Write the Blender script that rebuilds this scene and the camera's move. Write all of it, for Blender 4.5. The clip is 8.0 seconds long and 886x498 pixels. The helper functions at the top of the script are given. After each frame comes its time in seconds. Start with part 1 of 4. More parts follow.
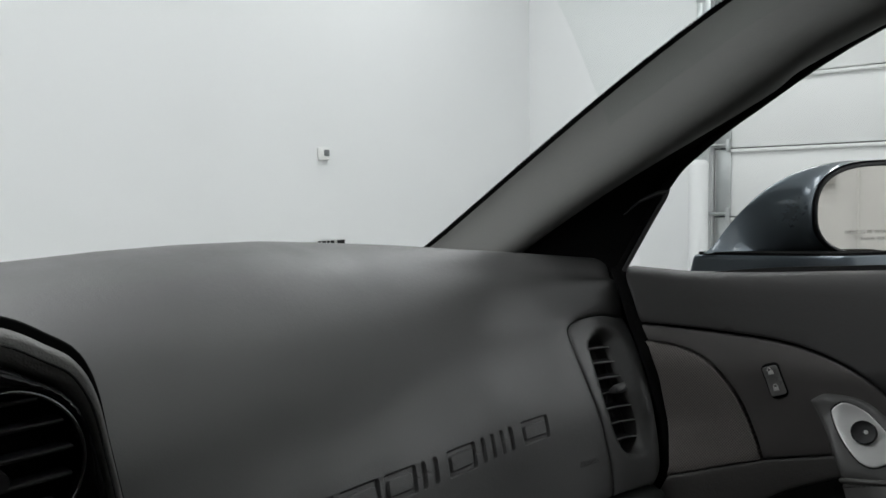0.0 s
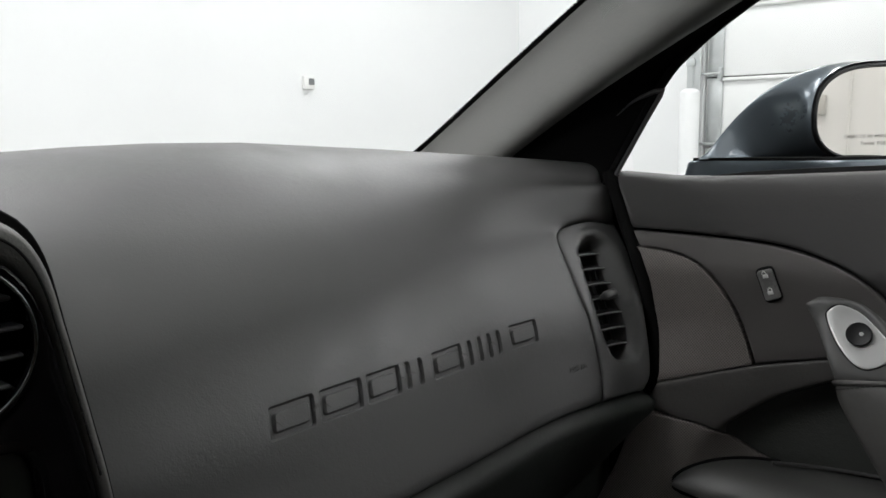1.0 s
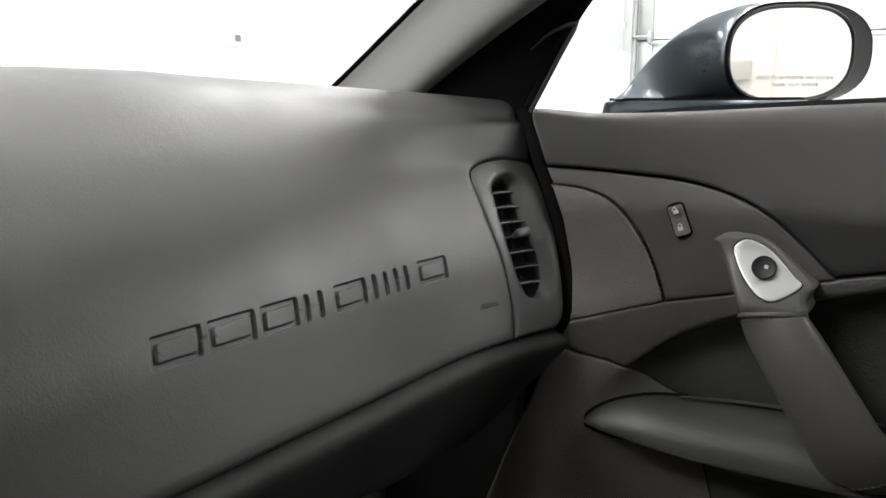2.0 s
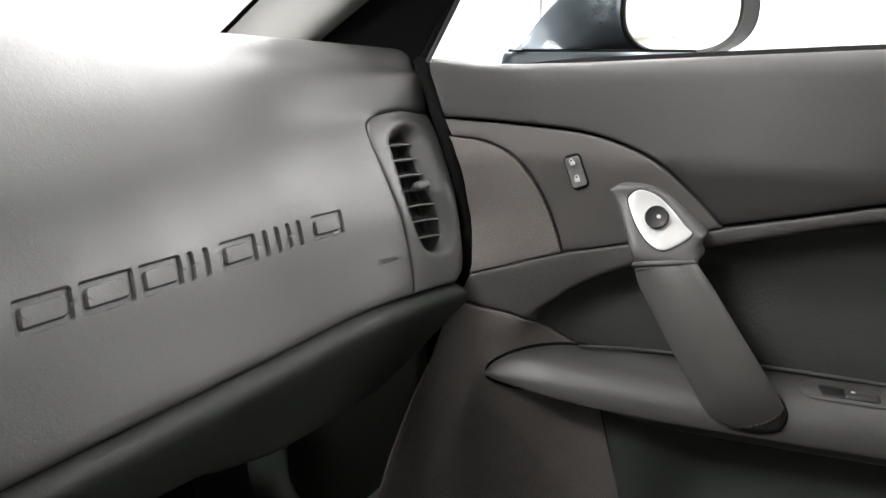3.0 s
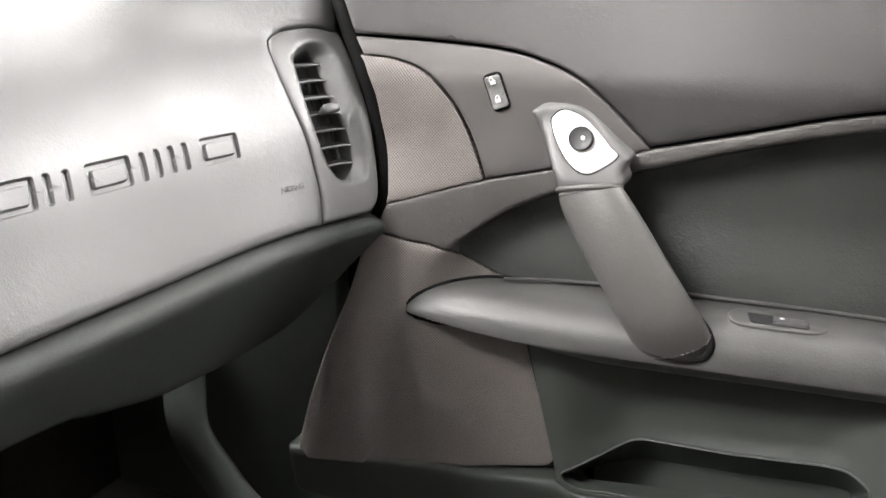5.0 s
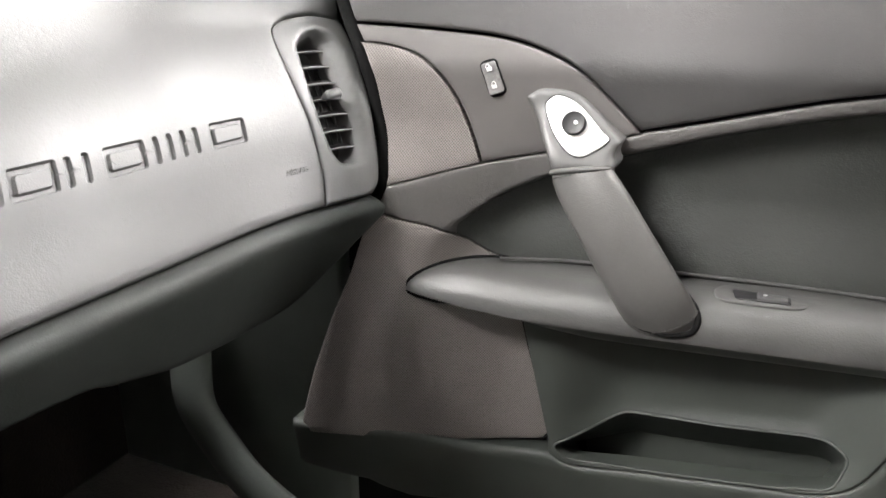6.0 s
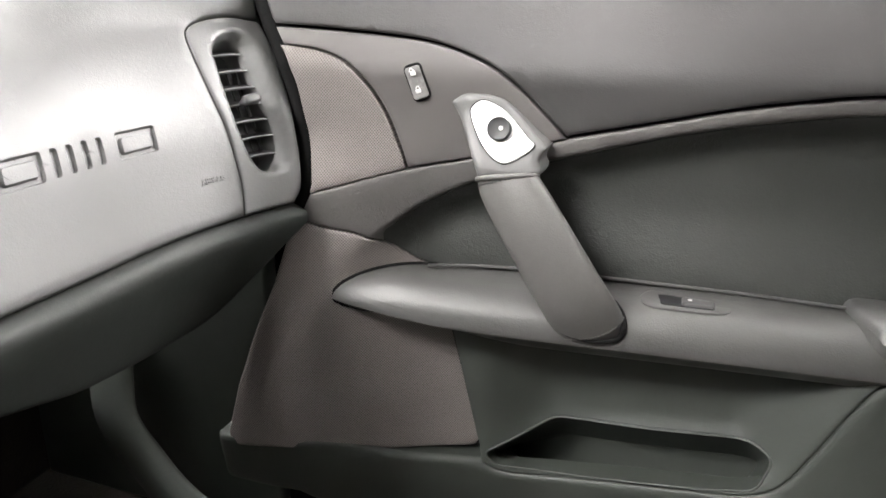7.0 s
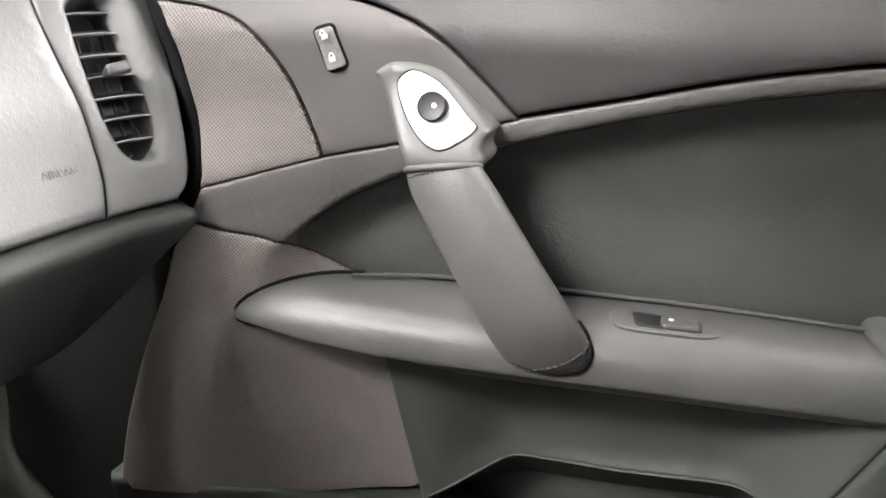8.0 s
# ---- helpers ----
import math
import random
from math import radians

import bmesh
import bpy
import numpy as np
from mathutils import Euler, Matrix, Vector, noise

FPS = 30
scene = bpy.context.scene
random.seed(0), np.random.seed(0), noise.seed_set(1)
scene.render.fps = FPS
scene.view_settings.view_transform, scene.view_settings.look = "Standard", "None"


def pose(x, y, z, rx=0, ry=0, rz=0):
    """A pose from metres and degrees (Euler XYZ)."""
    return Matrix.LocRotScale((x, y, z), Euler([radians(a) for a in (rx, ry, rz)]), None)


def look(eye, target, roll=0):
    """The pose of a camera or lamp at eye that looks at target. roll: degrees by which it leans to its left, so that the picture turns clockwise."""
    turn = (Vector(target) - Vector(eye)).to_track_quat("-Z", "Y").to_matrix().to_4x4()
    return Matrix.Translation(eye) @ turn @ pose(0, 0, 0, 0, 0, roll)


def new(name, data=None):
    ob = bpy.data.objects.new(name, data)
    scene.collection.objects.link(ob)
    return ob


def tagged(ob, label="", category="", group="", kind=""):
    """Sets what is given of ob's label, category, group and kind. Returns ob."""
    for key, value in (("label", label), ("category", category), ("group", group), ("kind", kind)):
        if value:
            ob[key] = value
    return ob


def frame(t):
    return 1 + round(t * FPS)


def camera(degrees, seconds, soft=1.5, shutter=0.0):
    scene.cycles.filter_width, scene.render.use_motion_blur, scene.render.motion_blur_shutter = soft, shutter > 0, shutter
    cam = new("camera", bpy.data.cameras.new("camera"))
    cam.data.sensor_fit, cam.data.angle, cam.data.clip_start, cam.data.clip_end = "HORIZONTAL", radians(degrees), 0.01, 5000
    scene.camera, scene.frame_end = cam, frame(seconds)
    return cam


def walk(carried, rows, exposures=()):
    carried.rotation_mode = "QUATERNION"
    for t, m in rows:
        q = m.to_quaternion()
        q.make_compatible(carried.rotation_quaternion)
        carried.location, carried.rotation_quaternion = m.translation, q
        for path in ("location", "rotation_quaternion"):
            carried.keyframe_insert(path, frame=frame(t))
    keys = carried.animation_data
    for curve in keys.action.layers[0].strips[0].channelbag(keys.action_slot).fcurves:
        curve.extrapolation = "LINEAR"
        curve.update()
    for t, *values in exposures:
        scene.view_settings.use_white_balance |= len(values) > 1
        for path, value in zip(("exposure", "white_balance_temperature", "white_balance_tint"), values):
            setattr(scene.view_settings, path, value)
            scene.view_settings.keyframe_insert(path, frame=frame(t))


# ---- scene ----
from mathutils import geometry

cam = camera(59.5, 8.0, soft=1.6)
# The plan below is drawn in units of 0.84 m, the floor of the garage 5 cm under its zero.
UNIT, RAISE = 0.84, 0.05
PLAN = Matrix.Translation((0, 0, RAISE)) @ Matrix.Scale(UNIT, 4)
PATH = [
    (0, (0.042, 0.021, 1.078), (1.58, 1.293, 0.949), -0.6),
    (0.5, (0.047, 0.036, 1.053), (1.578, 1.304, 0.831), -0.8),
    (1, (0.07, 0.039, 1.037), (1.611, 1.279, 0.744), -0.8),
    (1.5, (0.085, 0.038, 1.01), (1.653, 1.241, 0.703), -0.8),
    (2, (0.103, 0.027, 1.001), (1.728, 1.128, 0.62), -0.3),
    (2.2, (0.113, 0.025, 0.995), (1.766, 1.077, 0.596), -0.2),
    (3.3, (0.133, 0.022, 0.992), (1.863, 0.891, 0.49), 0.1),
    (3.5, (0.147, 0.018, 0.985), (1.875, 0.89, 0.481), -0.2),
    (4, (0.174, 0.015, 0.951), (1.915, 0.845, 0.421), -0.2),
    (4.5, (0.192, 0.025, 0.923), (1.943, 0.811, 0.358), -0.1),
    (4.7, (0.193, 0.006, 0.952), (1.935, 0.795, 0.364), -0.1),
    (6, (0.156, -0.013, 0.963), (1.882, 0.762, 0.315), -0.0),
    (6.5, (0.174, -0.03, 0.972), (1.919, 0.69, 0.311), 0.3),
    (7, (0.185, -0.027, 0.975), (1.955, 0.622, 0.306), 0.6),
    (7.2, (0.218, -0.039, 0.971), (1.999, 0.591, 0.318), 0.65),
    (7.4, (0.27, -0.057, 0.963), (2.048, 0.59, 0.317), 0.7),
    (7.5, (0.294, -0.061, 0.959), (2.07, 0.563, 0.285), 0.7),
    (8, (0.355, -0.023, 0.94), (2.124, 0.587, 0.233), 0.7),
]
EXPOSURES = [(0, -1.55, 6250, 10), (0.5, -1.3, 6300, 11), (1, -0.92, 6380, 12), (2, -0.15, 6500, 13), (3.5, 1.15, 6550, 14), (4.5, 1.85, 6600, 15), (6, 2.05, 6600, 15), (7, 2.05, 6600, 15), (8, 2.2, 6600, 16)]
walk(cam, [(t, look(PLAN @ Vector(eye), PLAN @ Vector(target), roll)) for t, eye, target, roll in PATH], EXPOSURES)

# ---- light: a closed garage under rows of ceiling lights ----
world = bpy.data.worlds.new("world")
world.use_nodes = True
world.node_tree.nodes["Background"].inputs[0].default_value = (0.9, 0.95, 1.0, 1)
world.node_tree.nodes["Background"].inputs[1].default_value = 0.05
scene.world = world
LAMP_WATTS = 92
LAMP_SPOTS = [(x, y) for x in (-2.6, 0.6, 3.8) for y in (-5.6, -2.75, 2.3)]
CEILING = 3.9


def lamp(x, y):
    data = bpy.data.lights.new("ceiling_lamp", "AREA")
    data.shape, data.size, data.size_y = "RECTANGLE", 1.1, 2.2
    data.energy, data.color = LAMP_WATTS, (1.0, 0.995, 0.985)
    new("ceiling_lamp", data).matrix_world = pose(x, y, CEILING - 0.1)


for lamp_x, lamp_y in LAMP_SPOTS:
    lamp(lamp_x, lamp_y)


# ---- materials ----
def material(name, colour, rough=0.5, metal=0.0, grain=0.0, grain_size=0.0016, mottle=0.12, mottle_size=0.05, rough_var=0.08, wrinkle=0.0, **more):
    """A surface with a fine relief, and colour and gloss that vary at two scales."""
    m = bpy.data.materials.new(name)
    m.use_nodes = True
    n, l = m.node_tree.nodes, m.node_tree.links
    b = n["Principled BSDF"]
    b.inputs["Metallic"].default_value = metal
    for key, value in more.items():
        b.inputs[key.replace("_", " ")].default_value = value
    at = n.new("ShaderNodeTexCoord").outputs["Object"]
    big, fine = n.new("ShaderNodeTexNoise"), n.new("ShaderNodeTexNoise")
    big.inputs["Scale"].default_value, fine.inputs["Scale"].default_value = 1 / mottle_size, 14 / mottle_size
    big.inputs["Detail"].default_value = 5
    both = n.new("ShaderNodeMath")
    both.operation = "MULTIPLY_ADD"
    both.inputs[1].default_value = 0.35
    for t in (big, fine):
        l.new(at, t.inputs["Vector"])
    l.new(fine.outputs[0], both.inputs[0])
    l.new(big.outputs[0], both.inputs[2])
    ramp = n.new("ShaderNodeMapRange")
    ramp.inputs[1].default_value, ramp.inputs[2].default_value = 0.35, 1.0
    ramp.inputs[3].default_value, ramp.inputs[4].default_value = 1 - mottle, 1 + mottle
    l.new(both.outputs[0], ramp.inputs[0])
    tint = n.new("ShaderNodeMix")
    tint.data_type, tint.blend_type = "RGBA", "MULTIPLY"
    tint.inputs[0].default_value = 1
    tint.inputs[6].default_value = (*colour, 1)
    l.new(ramp.outputs[0], tint.inputs[7])
    l.new(tint.outputs[2], b.inputs["Base Color"])
    gloss = n.new("ShaderNodeMapRange")
    gloss.inputs[1].default_value, gloss.inputs[2].default_value = 0.35, 1.0
    gloss.inputs[3].default_value, gloss.inputs[4].default_value = max(0.02, rough - rough_var), min(1, rough + rough_var)
    l.new(both.outputs[0], gloss.inputs[0])
    l.new(gloss.outputs[0], b.inputs["Roughness"])
    if grain:
        cells, crinkle = n.new("ShaderNodeTexVoronoi"), n.new("ShaderNodeTexNoise")
        cells.feature = "SMOOTH_F1"
        cells.inputs["Scale"].default_value, crinkle.inputs["Scale"].default_value = 1 / grain_size, 0.22 / grain_size
        crinkle.inputs["Detail"].default_value = 4
        add = n.new("ShaderNodeMath")
        add.operation = "MULTIPLY_ADD"
        add.inputs[1].default_value = 0.6
        for t in (cells, crinkle):
            l.new(at, t.inputs["Vector"])
        l.new(cells.outputs["Distance"], add.inputs[0])
        l.new(crinkle.outputs[0], add.inputs[2])
        height = add.outputs[0]
        if wrinkle:
            folds = n.new("ShaderNodeTexNoise")
            folds.inputs["Scale"].default_value, folds.inputs["Detail"].default_value, folds.inputs["Distortion"].default_value = 0.30 / grain_size, 5, 1.0
            l.new(at, folds.inputs["Vector"])
            ridge = n.new("ShaderNodeMapRange")
            ridge.interpolation_type = "SMOOTHSTEP"
            ridge.inputs[1].default_value, ridge.inputs[2].default_value = 0.44, 0.56
            ridge.inputs[4].default_value = wrinkle
            l.new(folds.outputs[0], ridge.inputs[0])
            sum_up = n.new("ShaderNodeMath")
            l.new(height, sum_up.inputs[0]), l.new(ridge.outputs[0], sum_up.inputs[1])
            height = sum_up.outputs[0]
        bump = n.new("ShaderNodeBump")
        bump.inputs["Strength"].default_value, bump.inputs["Distance"].default_value = grain, grain_size * 0.6
        l.new(height, bump.inputs["Height"])
        l.new(bump.outputs[0], b.inputs["Normal"])
    return m


def perforated(name, colour, pitch):
    """A moulded plastic grille: staggered dimples across the door's face, as deep relief and darker pits."""
    m = material(name, colour, rough=0.55, grain=0.0)
    n, l = m.node_tree.nodes, m.node_tree.links
    b = n["Principled BSDF"]
    split = n.new("ShaderNodeSeparateXYZ")
    l.new(n["Texture Coordinate"].outputs["Object"], split.inputs[0])

    def wave(a, c):
        mix = n.new("ShaderNodeMath")
        mix.operation, mix.inputs[1].default_value = "MULTIPLY", a
        l.new(split.outputs["Y"], mix.inputs[0])
        more = n.new("ShaderNodeMath")
        more.operation, more.inputs[1].default_value = "MULTIPLY_ADD", c
        l.new(split.outputs["Z"], more.inputs[0])
        l.new(mix.outputs[0], more.inputs[2])
        s = n.new("ShaderNodeMath")
        s.operation = "SINE"
        l.new(more.outputs[0], s.inputs[0])
        return s.outputs[0]
    k = 2 * math.pi / pitch
    one, two = wave(k * 0.77, k * 0.64), wave(k * 0.77, -k * 0.64)
    total = n.new("ShaderNodeMath")
    total.operation = "ADD"
    l.new(one, total.inputs[0]), l.new(two, total.inputs[1])
    pit = n.new("ShaderNodeMapRange")
    pit.inputs[1].default_value, pit.inputs[2].default_value = -0.5, 1.2
    l.new(total.outputs[0], pit.inputs[0])
    bump = n.new("ShaderNodeBump")
    bump.invert = True
    bump.inputs["Strength"].default_value, bump.inputs["Distance"].default_value = 0.6, 0.0008
    l.new(pit.outputs[0], bump.inputs["Height"])
    l.new(bump.outputs[0], b.inputs["Normal"])
    dark = n.new("ShaderNodeMix")
    dark.data_type = "RGBA"
    l.new(pit.outputs[0], dark.inputs[0])
    old = b.inputs["Base Color"].links[0].from_socket
    l.new(old, dark.inputs[6])
    dark.inputs[7].default_value = (colour[0] * 0.45, colour[1] * 0.45, colour[2] * 0.45, 1)
    l.new(dark.outputs[2], b.inputs["Base Color"])
    return m


DASH = material("dash_vinyl", (0.060, 0.0596, 0.0583), 0.46, Specular_IOR_Level=0.9, grain=0.20, grain_size=0.0011, mottle=0.05, wrinkle=0.12)
UPPER = material("door_vinyl", (0.046, 0.0447, 0.0437), 0.48, grain=0.22, grain_size=0.0011, mottle=0.06, wrinkle=0.12)
PANEL = material("switch_panel_plastic", (0.112, 0.105, 0.101), 0.50, grain=0.12, grain_size=0.0007, mottle=0.05)
LEATHER = material("recess_leather", (0.041, 0.044, 0.040), 0.50, grain=0.50, grain_size=0.0014, mottle=0.12, wrinkle=0.10)
ARMREST = material("armrest_vinyl", (0.077, 0.077, 0.074), 0.36, grain=0.22, grain_size=0.0014, mottle=0.08, wrinkle=0.20)
STRIP = material("strip_vinyl", (0.100, 0.096, 0.092), 0.42, grain=0.36, grain_size=0.0012, mottle=0.08, wrinkle=0.45)
SLEEVE = material("sleeve_leather", (0.105, 0.103, 0.098), 0.45, grain=0.25, grain_size=0.0011, mottle=0.12, wrinkle=0.10)
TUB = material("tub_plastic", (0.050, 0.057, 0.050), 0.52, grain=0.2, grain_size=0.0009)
# Brighter copy of the tub plastic: footwell light put into the colour.
BRIGHT_FIN = material("tub_plastic_brightened", (0.135, 0.155, 0.138), 0.5, grain=0.2, grain_size=0.0009)
# Near-black: the shade under the dash is put into this colour.
SHADED_KNEE = material("knee_plastic_shaded", (0.012, 0.0152, 0.0125), 0.6, grain=0.25, grain_size=0.0010)
GRILLE = perforated("speaker_mesh", (0.235, 0.212, 0.197), 0.0019)
BRACKET = material("bracket_plastic", (0.115, 0.115, 0.112), 0.40, grain=0.1, grain_size=0.0008, mottle=0.04)
SILVER = material("satin_silver", (0.75, 0.75, 0.74), 0.36, 0.55, mottle=0.03)
BLACK = material("black_plastic", (0.012, 0.012, 0.013), 0.42, mottle=0.1)
SEAL = material("black_rubber", (0.006, 0.006, 0.006), 0.85, Specular_IOR_Level=0.15)
VANE = material("vent_plastic", (0.060, 0.060, 0.060), 0.33, mottle=0.05)
# Highlight along the slats' front edges, painted as a lighter grey.
GLINT = material("slat_glint", (0.22, 0.22, 0.22), 0.35, mottle=0.05)
ROCKER = material("rocker_plastic", (0.21, 0.207, 0.203), 0.3, mottle=0.05)
GLOSS = material("gloss_black", (0.006, 0.006, 0.007), 0.06, rough_var=0.02, mottle=0.05)
CHROME = material("dark_chrome", (0.35, 0.35, 0.35), 0.18, 1.0, mottle=0.02)
WHITE = material("white_print", (0.80, 0.80, 0.78), 0.5, mottle=0.02)
HOOD = material("stitched_leather", (0.23, 0.226, 0.217), 0.45, grain=0.5, grain_size=0.0014)
THREAD = material("thread", (0.06, 0.06, 0.058), 0.8)
PILLAR = material("pillar_cloth", (0.185, 0.185, 0.176), 0.8, grain=0.3, grain_size=0.0009, mottle=0.05)
CARPET = material("carpet", (0.034, 0.027, 0.022), 0.95, grain=1.0, grain_size=0.003, mottle=0.3, mottle_size=0.02)
PAINT = material("metallic_paint", (0.125, 0.150, 0.172), 0.32, 0.6, mottle=0.06, Coat_Weight=1.0, Coat_Roughness=0.03)
WALL = material("white_wall_paint", (0.80, 0.81, 0.81), 0.6, grain=0.15, grain_size=0.004, mottle=0.02, mottle_size=0.6)
SECTION = material("garage_door_paint", (0.80, 0.81, 0.80), 0.45, mottle=0.03, mottle_size=0.4)
STEEL = material("galvanised_steel", (0.50, 0.52, 0.52), 0.40, 0.7, mottle=0.15, mottle_size=0.03)
CONCRETE = material("painted_concrete", (0.42, 0.42, 0.41), 0.35, grain=0.2, grain_size=0.006, mottle=0.12, mottle_size=0.5)
SCREEN = material("screen_glass", (0.030, 0.034, 0.028), 0.12, mottle=0.05)
MIRROR = material("mirror_silver", (0.62, 0.59, 0.55), 0.02, 1.0, mottle=0.01, rough_var=0.005)


def clear_glass(name):
    m = bpy.data.materials.new(name)
    m.use_nodes = True
    n, l = m.node_tree.nodes, m.node_tree.links
    n.remove(n["Principled BSDF"])
    see, shine, mix = n.new("ShaderNodeBsdfTransparent"), n.new("ShaderNodeBsdfGlossy"), n.new("ShaderNodeMixShader")
    see.inputs[0].default_value = (0.95, 0.97, 0.96, 1)
    shine.inputs["Roughness"].default_value = 0.01
    mix.inputs[0].default_value = 0.03
    l.new(see.outputs[0], mix.inputs[1]), l.new(shine.outputs[0], mix.inputs[2])
    l.new(mix.outputs[0], n["Material Output"].inputs[0])
    return m


GLASS = clear_glass("window_glass")
LIT = material("lamp_diffuser", (0.9, 0.9, 0.88), 0.5, Emission_Color=(1, 0.98, 0.95, 1), Emission_Strength=6.0)


# ---- building helpers ----
def thing(name, at, label, category, group="", kind=""):
    ob = new(name)
    ob.empty_display_size = 0.05
    ob.matrix_world = Matrix.Translation(PLAN @ Vector(at))
    return tagged(ob, label, category, group, kind)


def part(name, bm, mat, parent=None, label=""):
    """Links a bmesh drawn on the plan as one mesh object, under a thing or a part where one is given."""
    bm.transform(PLAN)
    mesh = bpy.data.meshes.new(name)
    bm.to_mesh(mesh)
    bm.free()
    mesh.materials.append(mat)
    ob = new(name, mesh)
    if parent is not None:
        ob.parent = parent
        ob.matrix_parent_inverse = parent.matrix_basis.inverted() if parent.parent is None else Matrix()
    return tagged(ob, label) if label else ob


def smooth(bm, angle=40):
    for f in bm.faces:
        f.smooth = True
    for e in bm.edges:
        if len(e.link_faces) == 2 and e.calc_face_angle(0) > radians(angle):
            e.smooth = False
    return bm


def sm(a, b, v):
    u = min(1.0, max(0.0, (v - a) / (b - a)))
    return u * u * (3 - 2 * u)


def curve(pts, n=8, closed=False):
    """A Catmull-Rom curve through points of any dimension."""
    p = [np.array(q, float) for q in pts]
    out = []
    count = len(p) if closed else len(p) - 1
    for i in range(count):
        a = p[i - 1] if closed or i else 2 * p[0] - p[1]
        b, c = p[i], p[(i + 1) % len(p)]
        d = p[(i + 2) % len(p)] if closed or i + 2 < len(p) else 2 * p[-1] - p[-2]
        for k in range(n):
            u = k / n
            out.append(0.5 * (2 * b + (c - a) * u + (2 * a - 5 * b + 4 * c - d) * u * u + (3 * b - a - 3 * c + d) * u ** 3))
    if not closed:
        out.append(p[-1])
    return [tuple(q) for q in out]


def rounded(pts, r, n=5):
    """A polygon with its corners rounded."""
    out = []
    for i, b in enumerate(pts):
        a, b, c = Vector(pts[i - 1]), Vector(b), Vector(pts[(i + 1) % len(pts)])
        k = min(r, (a - b).length * 0.48, (c - b).length * 0.48)
        s, e = b + (a - b).normalized() * k, b + (c - b).normalized() * k
        for j in range(n + 1):
            u = j / n
            out.append(tuple(s * (1 - u) ** 2 + b * 2 * u * (1 - u) + e * u * u))
    return out


def even(loop, step):
    """The closed loop with its points spaced evenly, sharp corners kept."""
    out = []
    for i, a in enumerate(loop):
        b = loop[(i + 1) % len(loop)]
        length = math.dist(a, b)
        if length < 1e-6:
            continue
        k = max(1, round(length / step))
        out += [(a[0] + (b[0] - a[0]) * j / k, a[1] + (b[1] - a[1]) * j / k) for j in range(k)]
    kept = [out[0]]
    for p in out[1:]:
        if math.dist(p, kept[-1]) > step * 0.25:
            kept.append(p)
    if math.dist(kept[0], kept[-1]) < step * 0.25:
        kept.pop()
    return kept


def inside(pts, loop):
    q, c = np.asarray(pts, float), np.asarray(loop, float)
    d = np.roll(c, -1, axis=0)
    hit = np.zeros(len(q), bool)
    for (ax, ay), (bx, by) in zip(c, d):
        if ay != by:
            crosses = (ay > q[:, 1]) != (by > q[:, 1])
            hit ^= crosses & (q[:, 0] < (bx - ax) * (q[:, 1] - ay) / (by - ay) + ax)
    return hit


def away(pts, loop, closed=True):
    """The distance of each point from a loop or line."""
    q, a = np.asarray(pts, float), np.asarray(loop, float)
    b = np.roll(a, -1, axis=0) if closed else a[1:]
    a = a if closed else a[:-1]
    best = np.full(len(q), 9.0)
    for s, e in zip(a, b):
        v = e - s
        u = np.clip(((q - s) @ v) / max(v @ v, 1e-12), 0, 1)
        best = np.minimum(best, np.linalg.norm(q - s - u[:, None] * v, axis=1))
    return best


